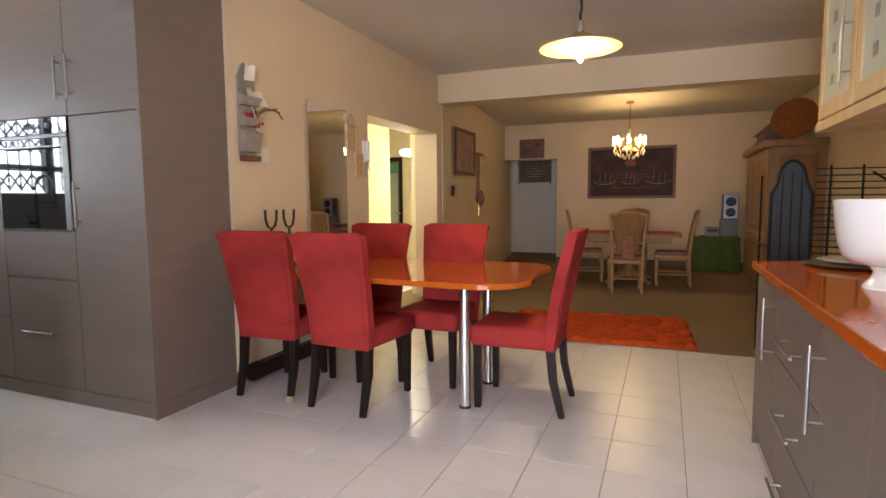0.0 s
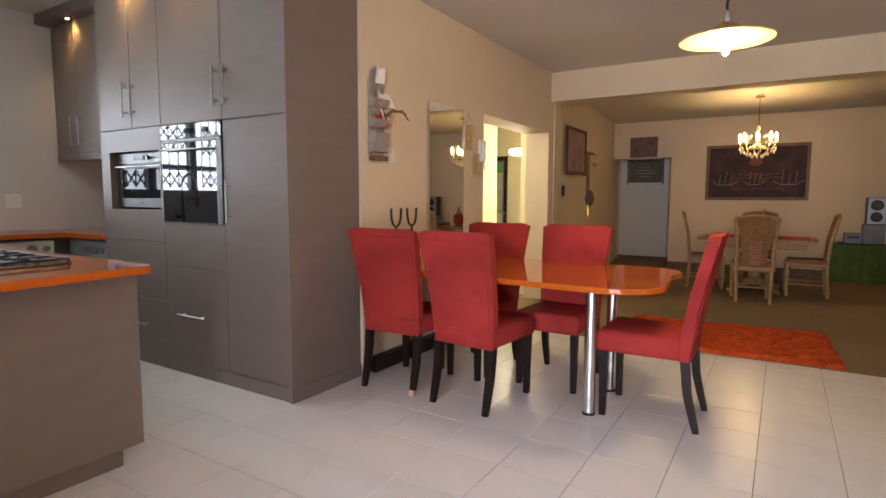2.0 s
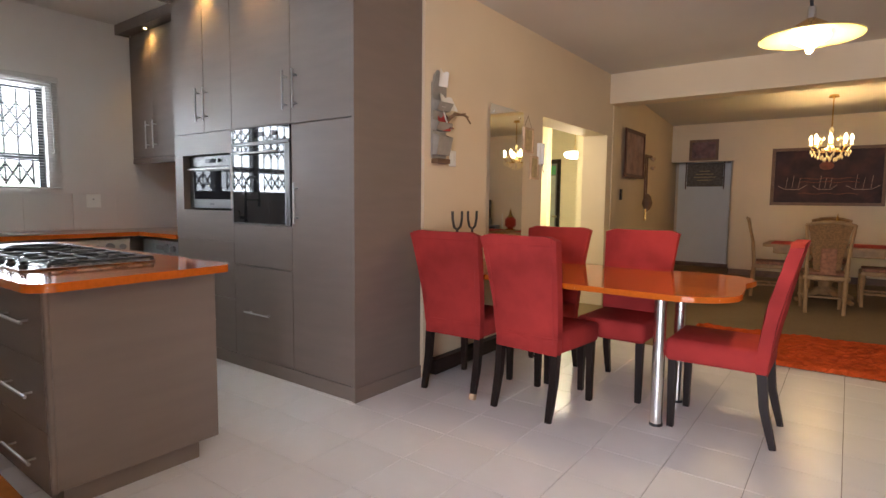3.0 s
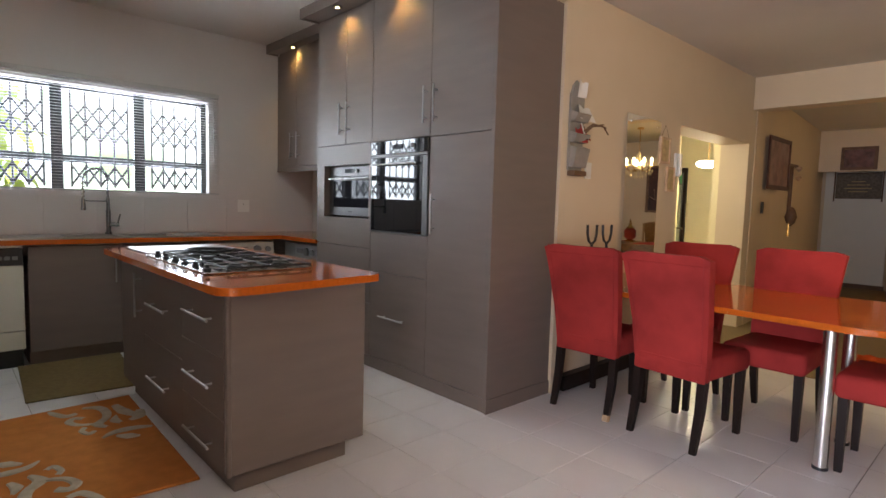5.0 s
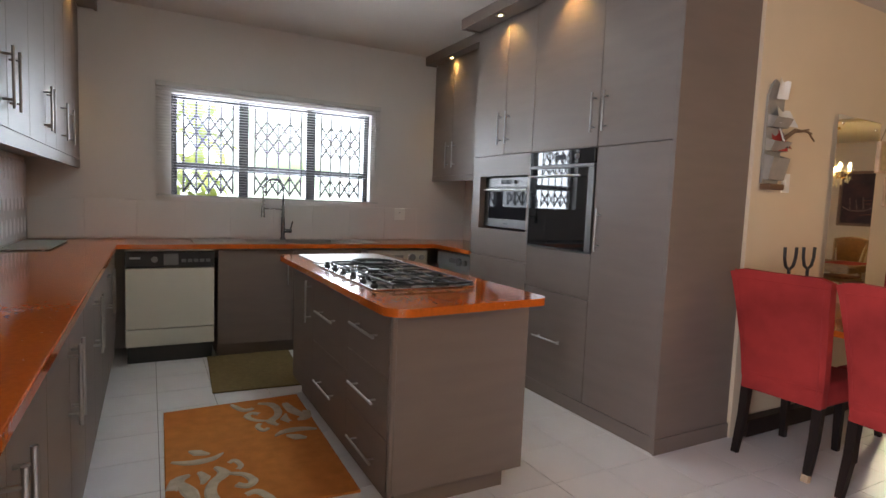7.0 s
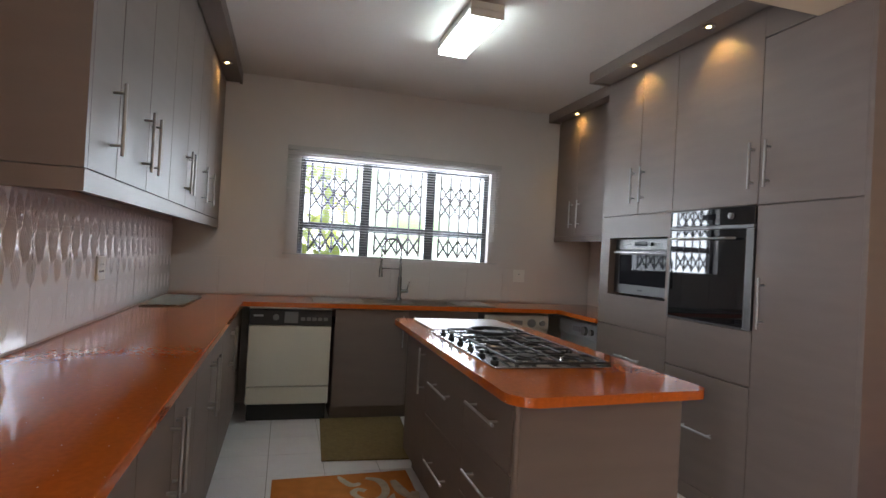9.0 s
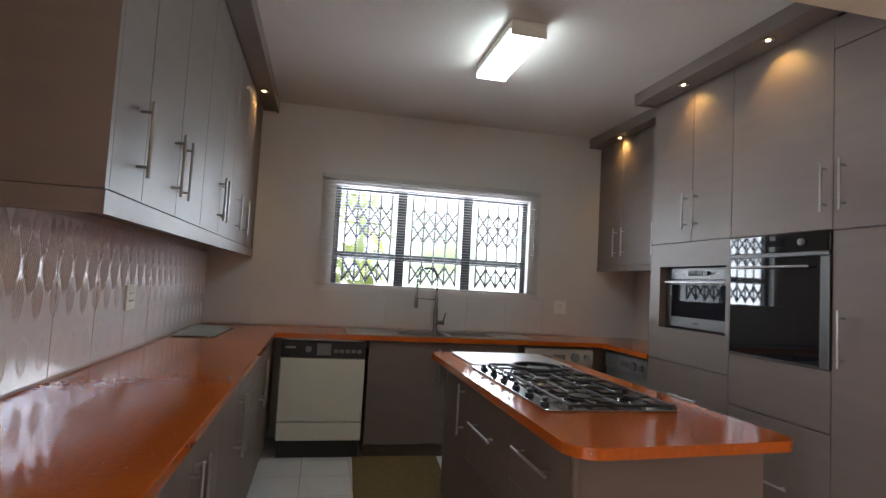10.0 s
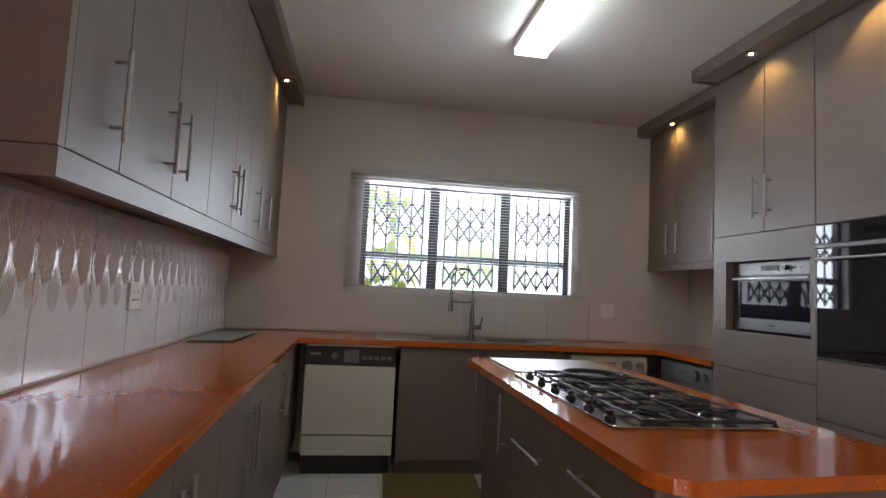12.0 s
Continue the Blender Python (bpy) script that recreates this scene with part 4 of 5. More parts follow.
def motif(cx, cy, d):
    """Scrolls and leaves spreading from a corner of the rug; d turns it half round."""
    for pts, w in ((((0.56, 0.01), (0.53, 0.07), (0.52, 0.13), (0.53, 0.19), (0.57, 0.24)), (0.008, 0.024, 0.03, 0.022, 0.004)),
                   (((0.65, 0.09), (0.62, 0.13), (0.58, 0.18)), (0.005, 0.034, 0.006)),
                   (((0.28, 0.0), (0.37, 0.03), (0.40, 0.08)), (0.024, 0.034, 0.008)), (((0.35, 0.03), (0.25, 0.07), (0.12, 0.09)), (0.02, 0.034, 0.02)),
                   (((0.43, 0.19), (0.36, 0.22), (0.29, 0.17), (0.20, 0.15), (0.10, 0.17), (0.06, 0.24)), (0.01, 0.03, 0.024, 0.026, 0.03, 0.012)),
                   (((0.35, 0.23), (0.31, 0.30), (0.24, 0.33), (0.20, 0.30), (0.23, 0.26)), (0.01, 0.016, 0.022, 0.018, 0.02)),
                   (((0.45, 0.25), (0.47, 0.28), (0.41, 0.30), (0.37, 0.28)), (0.012, 0.016, 0.016, 0.014)),
                   (((0.13, 0.28), (0.14, 0.33), (0.07, 0.37), (0.02, 0.39)), (0.016, 0.022, 0.02, 0.008)),
                   (((0.41, 0.12), (0.35, 0.14), (0.29, 0.12)), (0.012, 0.026, 0.005))):
        scroll_count[0] += 1
        part("scroll", scroll([(cx - d * a, cy + d * b) for a, b in pts], w, 0.0168 + 0.0005 * (scroll_count[0] % 7)), "scroll", t, "raised pale wool scroll")


motif(-2.985, 0.325, 1)
motif(-4.22, 1.07, -1)

# ---- splashback tiles ----
def leaf_height(x, z, cx, low, high, half, rise, slant):
    """The height of one ribbed almond leaf over the tile's face."""
    if not low < z < high:
        return 0.0
    v = (z - low) / (high - low)
    wide = half * math.sin(math.pi * v) ** 0.75
    u = abs(x - cx) / max(wide, 1e-5)
    if u >= 1:
        return 0.0
    edge = min(1.0, (1 - u) * 4) * min(1.0, v * 8, (1 - v) * 8)
    rib = math.sin(math.tau * ((x - cx) / 0.0125 + slant * (z - low) / 0.05 + 2.2 * (v - 0.5) ** 2))
    return rise * edge * (0.0028 + 0.001 * (1 - u * u) + 0.0026 * rib)


def relief_tile(w, h):
    """A glazed tile with a band of tall ribbed leaves, spiky fronds above and a faint band below."""
    bm = bmesh.new()
    nu, nv = 168, 120
    pitch = w / 3
    g = []
    for j in range(nv + 1):
        row = []
        for i in range(nu + 1):
            x, z = i / nu * w, j / nv * h
            d = 0.0
            for k in range(-1, 4):
                mid, gap = (k + 0.5) * pitch, (k + 1) * pitch
                d = max(d, leaf_height(x, z, mid, 0.29, 0.51, pitch * 0.47, 1.0, 1),
                        leaf_height(x, z, gap, 0.41, 0.555, pitch * 0.3, 0.9, -1),
                        leaf_height(x, z, gap - pitch * 0.5, 0.46, 0.565, pitch * 0.16, 0.8, 1),
                        leaf_height(x, z, gap, 0.21, 0.37, pitch * 0.36, 0.6, 1),
                        leaf_height(x, z, mid, 0.04, 0.17, pitch * 0.34, 0.28, 1))
            edge = min(x, w - x, z, h - z)
            row.append(bm.verts.new((x, 0.007 + d - (0.003 if edge < 0.002 else 0), z)))
        g.append(row)
    for j in range(nv):
        for i in range(nu):
            bm.faces.new((g[j][i + 1], g[j][i], g[j + 1][i], g[j + 1][i + 1]))
    return bm


M["paleg"] = mat("pale grout", (0.60, 0.58, 0.57), 0.8, vary=0.08)
M["relief"] = mat("white relief tile", (0.84, 0.83, 0.86), 0.12, vary=0.02, scale=4, coat=0.3, island=True)
splash = structure("splashback", box(WX + 0.001, -1.4, SOUTH, SOUTH + 0.004, 0.9, 1.5), "paleg", "grout bed of the tiled splashback")
tile_w = 0.357
first = part("tile", relief_tile(tile_w - 0.003, 0.57), "relief", splash, "", True)
first.location = (-5.842, SOUTH + 0.003, 0.905)
for k in range(1, 12):
    o = new("tile", first.data)
    o.parent = splash
    o.location = (-5.842 + k * tile_w, SOUTH + 0.003, 0.905)
splash2 = structure("splashback_window", box(WX, WX + 0.003, SOUTH + 0.008, 2.75, 0.902, 1.22), "kwall", "grout bed of the tiles under the window")
flat = part("tile", box(0.0, 0.007, 0, tile_w - 0.0025, 0, 0.305, 0.0015), "kwall", splash2)
flat.location = (WX + 0.0035, SOUTH + 0.015, 0.91)
for k in range(1, 9):
    o = new("tile", flat.data)
    o.parent = splash2
    o.location = (WX + 0.0035, SOUTH + 0.015 + k * tile_w, 0.91)


# ---- counter on the right ----
place_room((1, 1, 0.98))
RX = 0.245
t = thing("base_cabinet", pose(0, 0, 0), "taupe base cabinet with three drawers and bar handles", "cabinet")
part("body", box(RX + 0.018, 0.85, 0.9, 3.44, 0.1, 0.86), "taupe", t)
part("plinth", box(RX + 0.03, 0.85, 0.9, 3.42, 0, 0.1), "taupe", t)
part("end_panel", box(RX, 0.85, 3.44, 3.46, 0.0, 0.86, 0.002), "taupe", t)
for a, b, hy in ((2.95, 3.44, 3.03), (1.9, 2.32, 2.27), (1.5, 1.9, 1.55), (0.9, 1.5, 1.45)):
    d = part("door", box(RX, RX + 0.018, a + 0.002, b - 0.002, 0.1, 0.857, 0.0012), "taupe", t)
    handle(d, (RX, hy, 0.53), (RX, hy, 0.79), (-1, 0, 0), 0.006, 0.04)
for z0, z1 in ((0.1, 0.305), (0.305, 0.575), (0.575, 0.857)):
    d = part("drawer", box(RX, RX + 0.018, 2.322, 2.948, z0 + 0.002, z1 - 0.002, 0.0012), "taupe", t)
    handle(d, (RX, 2.5, z1 - 0.175), (RX, 2.8, z1 - 0.175), (-1, 0, 0), 0.006, 0.04)
t = thing("worktop", pose(0, 0, 0), "glossy orange quartz worktop on the drawer cabinet", "worktop")
part("slab", gridded(slab([(0.225, 0.9), (0.849, 0.9), (0.849, 3.58), (0.61, 3.58), (0.212, 3.43)], 0.862, 0.9, 0.005)), "quartz", t)
place_room((1, 1, 1), (0, 0.09, 0.055))
M["oak"] = mat("pale oak", (0.50, 0.36, 0.20), 0.5, vary=0.15, scale=7, stretch=(1, 1, 0.15))
M["etched"] = mat("etched glass", (0.42, 0.45, 0.40), 0.3, vary=0.08, scale=10)
M["etch"] = mat("etched mark", (0.20, 0.22, 0.20), 0.4, vary=0.05)
t = thing("glass_wall_cabinet", pose(0, 0, 0), "pale wall cabinet with etched glass doors", "cabinet")
part("body", box(0.54, 0.848, 1.2, 3.7, 1.49, 2.6), "oak", t)
part("light_rail", box(0.515, 0.848, 1.2, 3.72, 1.445, 1.489), "oak", t)
for a, b in ((3.16, 3.7), (2.6, 3.14), (2.04, 2.58)):
    d = part("door", box(0.526, 0.532, a + 0.06, b - 0.06, 1.57, 2.5), "etched", t, "frosted glass pane in an oak frame")
    for n, y0, y1, z0, z1 in (("stile", a, a + 0.06, 1.5, 2.58), ("stile", b - 0.06, b, 1.5, 2.58), ("rail", a + 0.06, b - 0.06, 1.5, 1.57), ("rail", a + 0.06, b - 0.06, 2.5, 2.58)):
        part(n, box(0.518, 0.539, y0, y1, z0, z1, 0.002), "oak", d, "pale oak frame")
    for k in range(4):
        part("etched_square", box(0.524, 0.526, (a + b) / 2 + 0.05, (a + b) / 2 + 0.1, 1.64 + k * 0.14, 1.69 + k * 0.14), "etch", d)
    part("etched_wave", tube([(0.5255, (a + b) / 2 - 0.05 + 0.02 * math.sin(k * 0.9), 1.6 + k * 0.06) for k in range(14)], 0.002, 4), "etch", d)
    handle(d, (0.518, a + 0.04, 1.6), (0.518, a + 0.04, 1.87), (-1, 0, 0), 0.006, 0.04)
place_room((1, 1, 0.98))
M["china"] = mat("white china", (0.80, 0.79, 0.76), 0.2, vary=0.02, coat=0.4)
t = thing("pedestal_bowl", pose(0.5, 2.68, 0.9), "large white china pedestal bowl on the worktop", "bowl")
part("foot", lathe([(0.07, 0.0), (0.07, 0.008), (0.05, 0.03), (0.042, 0.055), (0.055, 0.075)], 28), "china", t, "", True)
part("bowl", lathe([(0.055, 0.075), (0.1, 0.085), (0.13, 0.11), (0.145, 0.16), (0.155, 0.23), (0.16, 0.295), (0.154, 0.295), (0.148, 0.23), (0.138, 0.16), (0.12, 0.115), (0.0, 0.09)], 32), "china", t, "", True)
t = thing("serving_tray", pose(0.56, 3.3, 0.9), "oval silver serving tray with white plates", "tray")
part("tray", lathe([(0.12, 0.0), (0.17, 0.012), (0.175, 0.016), (0.165, 0.018), (0.0, 0.008)], 28), "steel", t, "", True)
part("plate", lathe([(0.07, 0.018), (0.12, 0.03), (0.125, 0.034), (0.115, 0.036), (0.0, 0.028)], 28), "china", t, "", True)

# ---- pendant, mirror and the wall's things ----
place_room()
t = thing("pendant_lamp", pose(-0.643, 3.768, -0.031), "lit disc pendant lamp with a glass rim", "pendant lamp")
M["diffglass"] = mat("yellowish glass rim", (0.66, 0.55, 0.22), 0.25, vary=0.05)
part("canopy", lathe([(0.05, 2.62), (0.045, 2.648), (0.0, 2.649)], 20), "black", t, "", True)
part("cord", tube([(0, 0, 2.63), (0.004, 0.003, 2.5), (-0.003, 0, 2.36), (0.004, 0.002, 2.27), (-0.004, 0, 2.24), (0, 0, 2.2)], 0.008, 8), "black", t, "", True)
part("stem", lathe([(0.018, 2.145), (0.022, 2.15), (0.018, 2.205), (0.012, 2.21)], 16), "chrome", t, "", True)
part("cap", lathe([(0.11, 2.085), (0.07, 2.12), (0.03, 2.145), (0.018, 2.15)], 28), "brass", t, "", True)
part("glass_rim", lathe([(0.105, 2.082), (0.16, 2.075), (0.228, 2.06), (0.228, 2.054), (0.16, 2.066), (0.105, 2.074)], 40), "diffglass", t, "translucent yellow glass rim", True)
part("bulb", lathe([(0.0, 1.975), (0.014, 1.985), (0.02, 2.01), (0.06, 2.03), (0.085, 2.05), (0.085, 2.07), (0.05, 2.082)], 24), "bulb", t, "glowing bulb", True)
lamp("pendant_light", "POINT", pose(-0.643, 3.768, 1.925), 18, (1, 0.74, 0.42), radius=0.03)
X0 = -2.67
t = thing("wall_mirror", pose(X0, 0, 0), "tall frameless wall mirror with screw caps", "mirror")
part("mirror_plate", slab([(0.024, 3.96), (0.029, 3.96), (0.007, 4.52), (0.002, 4.52)], 0.86, 1.925), "mirror", t)
for y, x in ((4.02, 0.027), (4.46, 0.010)):
    part("screw_cap", rod((x - 0.002, y, 1.875), (x + 0.004, y, 1.875), 0.008, sides=12), "chrome", t, "", True)
t = thing("light_switch", pose(X0, 3.51, 1.48), "white light switch on the cream wall", "light switch")
p = part("plate", box(0, 0.01, -0.037, 0.037, -0.055, 0.055, 0.003), "plastic", t)
part("rocker", box(0.01, 0.014, -0.012, 0.012, -0.02, 0.02, 0.002), "plastic", p)
M["rackwood"] = mat("grey painted wood", (0.30, 0.27, 0.235), 0.7, vary=0.12, scale=16)
M["paper"] = mat("white paper", (0.78, 0.75, 0.70), 0.8, vary=0.04)
M["redpaper"] = mat("red leaflet", (0.42, 0.04, 0.03), 0.6, vary=0.1)
M["brownwood"] = mat("brown wood", (0.14, 0.075, 0.04), 0.5, vary=0.2, scale=14)
def sheet(bm, c, w, h, turn, lean, bend, seed):
    """A bent sheet with a ragged upper edge, standing in a pocket."""
    r = random.Random(seed)
    m = pose(*c, lean, 0, turn)
    rows = []
    for j in range(5):
        v = j / 4
        rows.append([m @ Vector(((u - 0.5) * w, bend * math.sin(u * 3) * v, h * v + (r.uniform(-0.02, 0.02) if j == 4 else 0))) for u in (0, 0.2, 0.4, 0.6, 0.8, 1)])
    for o in (0, 1):
        g = [[bm.verts.new(p + Vector((0.002 * o, 0, 0))) for p in row] for row in rows]
        for a, b in zip(g, g[1:]):
            for k in range(5):
                bm.faces.new((a[k], a[k + 1], b[k + 1], b[k]) if o else (a[k + 1], a[k], b[k], b[k + 1]))


t = thing("letter_rack", pose(X0, 3.335, -0.03), "grey wall letter rack stuffed with papers", "letter rack")
part("back_board", slab([(0.002, -0.07), (0.016, -0.07), (0.016, 0.08), (0.002, 0.08)], 1.5, 1.99), "rackwood", t)
crest = [(-0.06, 1.99), (-0.045, 2.04), (-0.01, 2.075), (0.02, 2.06), (0.035, 2.02), (0.06, 1.99)]
bm = bmesh.new()
front_face = [bm.verts.new((0.016, y, z)) for y, z in crest]
back_face = [bm.verts.new((0.002, y, z)) for y, z in crest]
bm.faces.new(front_face)
bm.faces.new(back_face[::-1])
for k in range(5):
    bm.faces.new((front_face[k + 1], front_face[k], back_face[k], back_face[k + 1]))
part("crest", bm, "rackwood", t)
for z, tall in ((1.56, 0.12), (1.72, 0.05), (1.85, 0.05)):
    bm = bmesh.new()
    lo, hi = z - 0.04, z - 0.04 + tall
    ring = [((0.018, -0.068, lo), (0.05, -0.068, lo), (0.075, -0.072, hi), (0.018, -0.068, hi + 0.02)), ((0.018, 0.078, lo), (0.05, 0.078, lo), (0.075, 0.082, hi), (0.018, 0.078, hi + 0.02))]
    a, b = [[bm.verts.new(c) for c in side] for side in ring]
    bm.faces.new(a)
    bm.faces.new(b[::-1])
    for k in (0, 1):
        bm.faces.new((a[k + 1], a[k], b[k], b[k + 1]))
    part("pocket", bm, "rackwood", t)
for n, (y, z, w, h, turn, lean, name, m, label) in enumerate((
        (-0.01, 1.96, 0.08, 0.10, 80, 8, "papers", "paper", "white crumpled papers"), (0.05, 1.83, 0.15, 0.09, 95, -14, "papers", "paper", "white folded papers"),
        (0.09, 1.82, 0.12, 0.10, 82, -30, "papers", "paper", "white curled papers"), (0.02, 1.68, 0.09, 0.11, 75, -16, "leaflet", "redpaper", "red leaflet"),
        (0.07, 1.69, 0.05, 0.11, 100, -30, "leaflet", "paper", "pale leaflet"), (0.04, 1.70, 0.05, 0.10, 60, -34, "leaflet", "black", "dark leaflet"),
        (0.09, 1.70, 0.05, 0.09, 85, -40, "leaflet", "redpaper", "red leaflet"))):
    bm = bmesh.new()
    sheet(bm, (0.055, y, z), w, h, turn, lean, 0.018, n)
    part(name, bm, m, t, label)
for k, (y1, z1, r) in enumerate(((0.22, 1.79, 0.006), (0.25, 1.75, 0.005), (0.19, 1.81, 0.005))):
    part("twig", tube([(0.05, 0.03, 1.73 + k * 0.01), (0.075, 0.10, 1.79 + k * 0.008), (0.09, y1 - 0.05, 1.80), (0.1, y1, z1)], r, 5), "brownwood", t, "dark dried twig", True)
for k in range(7):
    bm = bmesh.new()
    sheet(bm, (0.06, 0.03 + 0.012 * k, 1.735 - 0.006 * k), 0.016, 0.11 + 0.01 * (k % 3), 88, -22 - 9 * k, 0.004, 40 + k)
    part("leaflet", bm, ("paper", "redpaper", "black")[k % 3], t, ("pale folded leaflet", "red leaflet", "dark leaflet")[k % 3])
part("base_ledge", box(0.002, 0.06, -0.065, 0.075, 1.465, 1.497, 0.004), "brownwood", t)
t = thing("wrought_iron_stand", pose(-2.52, 3.46, 0.75), "wrought iron stand with forked prongs on the table", "stand")
for y in (-0.09, 0.09):
    part("stem", rod((0, y, 0.01), (0, y, 0.24), 0.009, sides=8), "iron", t, "", True)
    part("fork", tube([(0, y - 0.055, 0.37), (0, y - 0.052, 0.31), (0, y - 0.035, 0.265), (0, y, 0.245), (0, y + 0.035, 0.265), (0, y + 0.052, 0.31), (0, y + 0.055, 0.37)], 0.0085), "iron", t, "", True)
part("cross_bar", tube([(0, -0.17, 0.16), (0, -0.13, 0.12), (0, 0, 0.14), (0, 0.13, 0.12), (0, 0.17, 0.16)], 0.008), "iron", t, "", True)
part("base", slab(rounded(-0.06, 0.06, -0.14, 0.14, (0.03,) * 4, 4), 0.0, 0.012, 0.002), "iron", t)


def wall_frame(name, y0, y1, z0, z1, label, frame_mat, fill, w=0.03, x=X0, depth=0.02):
    t = thing(name, pose(x, 0, 0), label, "picture")
    bm = bmesh.new()
    for a in ((y0, y0 + w, z0, z1), (y1 - w, y1, z0, z1), (y0 + w, y1 - w, z0, z0 + w), (y0 + w, y1 - w, z1 - w, z1)):
        add_box(bm, 0.001, depth, *a, 0.002)
    part("frame", bm, frame_mat, t)
    part("picture", box(0.001, depth * 0.5, y0 + w, y1 - w, z0 + w, z1 - w), fill, t)
    return t


M["parch"] = mat("yellowed print", (0.48, 0.36, 0.18), 0.7, vary=0.2, scale=25)
M["dusk"] = mat("dark print", (0.12, 0.055, 0.05), 0.5, vary=0.5, scale=10, dirt=(0.22, 0.16, 0.15), dirt_scale=9, dirt_amount=0.5)
M["mahogany"] = mat("dark mahogany", (0.075, 0.02, 0.012), 0.4, vary=0.2, scale=14)
M["pinkprint"] = mat("faded pink print", (0.23, 0.12, 0.10), 0.45, vary=0.4, scale=6, dirt=(0.36, 0.25, 0.22), dirt_scale=5, dirt_amount=0.6)
M["batik"] = mat("dark batik cloth", (0.030, 0.012, 0.014), 0.7, vary=0.5, scale=5, dirt=(0.10, 0.03, 0.025), dirt_scale=4, dirt_amount=0.7)
place_room((1, 1, 1), (0, -0.03, -0.018))
t = wall_frame("small_picture", 4.55, 4.72, 1.62, 1.83, "small framed yellowed print hung by a cord", "rawwood", "parch", 0.018)
part("cord", tube([(0.006, 4.57, 1.83), (0.006, 4.635, 1.93), (0.006, 4.70, 1.83)], 0.002, 4), "brownwood", t)
wall_frame("small_picture", 4.68, 4.83, 1.40, 1.60, "small framed yellowed print near the opening", "rawwood", "parch", 0.018)
t = thing("intercom", pose(X0, 4.86, 1.62), "white wall intercom handset", "intercom")
part("base", box(0, 0.03, -0.045, 0.045, -0.09, 0.1, 0.006), "plastic", t)
part("handset", box(0.03, 0.06, -0.04, -0.002, -0.085, 0.095, 0.01, 2), "plastic", t)
part("cord", tube([(0.04, -0.02, -0.085), (0.05, 0.0, -0.16), (0.03, 0.02, -0.13), (0.02, 0.03, -0.09)], 0.004, 6), "grey", t)

# ---- hallway ----
place_room(*FAR_ROOM)
t = thing("hall_lamp", pose(-3.41, 7.52, 0), "lit white glass bowl lamp in the hallway", "pendant lamp")
M["hallbulb"] = mat("lit opal glass", (1.0, 0.92, 0.72), 0.4, vary=0, emit=6.0)
part("cord", rod((0, 0, 2.0), (0, 0, 2.749), 0.004, sides=6), "brass", t)
part("shade", lathe([(0.0, 1.895), (0.09, 1.905), (0.14, 1.93), (0.15, 1.96), (0.12, 1.99), (0.0, 2.0)], 24), "hallbulb", t, "glowing opal bowl", True)
# added unseen lamp without a fitting, brightens the reveal of the hallway opening
lamp("hall_fill_light", "POINT", ROOM @ pose(-3.95, 5.75, 2.2), 34, (1, 0.86, 0.55), radius=0.12)
lamp("hall_bowl_light", "POINT", ROOM @ pose(-3.41, 7.52, 1.78), 42, (1, 0.86, 0.6), radius=0.1)
M["greenpane"] = mat("green lit pane", (0.10, 0.38, 0.16), 0.4, vary=0.1)
t = thing("hall_door", pose(-4.66, 9.79, 0), "dark framed glazed hallway door", "door")
for a in ((-0.5, -0.42), (-0.01, 0.04)):
    part("stile", box(a[0], a[1], -0.05, 0.0, 0, 2.08), "darkwood", t)
part("head", box(-0.42, -0.02, -0.05, 0.0, 2.0, 2.08), "darkwood", t)
part("leaf", box(-0.42, -0.02, -0.04, -0.01, 0.0, 2.0), "grey", t)
part("pane", box(-0.40, -0.04, -0.045, -0.04, 0.5, 1.78), "etched", t, "frosted pane")
part("top_pane", box(-0.40, -0.04, -0.045, -0.04, 1.8, 1.96), "greenpane", t, "green top pane")
part("door_handle", box(-0.09, 0.02, -0.07, -0.05, 1.0, 1.03, 0.004), "chrome", t, "chrome lever handle")
t = thing("glass_vase", pose(-3.3, 7.9, 0.0), "tall clear glass vase on a plinth in the hallway", "vase")
part("plinth", box(-0.12, 0.12, -0.12, 0.12, 0, 0.75), "plastic", t)
part("vase", lathe([(0.05, 0.75), (0.03, 0.85), (0.05, 1.0), (0.07, 1.02), (0.06, 1.0), (0.0, 0.87)], 18), "etched", t, "", True)

# ---- far dining room ----
t = wall_frame("portrait_picture", 7.36, 8.2, 1.62, 2.26, "dark wood framed pinkish print", "mahogany", "pinkprint", 0.05)
t = thing("wall_ornament", pose(-2.75, 8.55, 0), "hanging wooden spoon and hooks ornament", "ornament")
part("rail", box(0.005, 0.03, -0.12, 0.28, 1.96, 2.0, 0.004), "brownwood", t)
for y in (-0.06, 0.03):
    part("strap", rod((0.03, y, 1.96), (0.03, y, 1.3), 0.012, sides=6), "brownwood", t)
part("spoon", lathe([(0.0, 1.15), (0.05, 1.2), (0.075, 1.28), (0.05, 1.38), (0.015, 1.42)], 14, (0.06, -0.01, 0)), "brownwood", t, "", True)
part("pendulum", rod((0.05, -0.05, 1.2), (0.05, -0.05, 1.02), 0.012, 0.02, 8), "brass", t)
for z in (1.95, 1.82):
    part("hook", lathe([(0.0, z - 0.05), (0.045, z), (0.03, z + 0.02), (0.0, z + 0.02)], 10, (0.05, 0.24, 0)), "rawwood", t, "", True)
t = thing("dark_switch", pose(-2.68, 7.29, 1.39), "small dark switch on the wall", "light switch")
part("plate", box(0, 0.02, -0.03, 0.03, -0.07, 0.07, 0.003), "black", t)
t = thing("white_door", pose(-2.66, 12.36, 0), "plain white door in the recess", "door")
part("leaf", box(-0.5, 0.46, 0.0, 0.04, 0.08, 2.12, 0.003), "white", t)
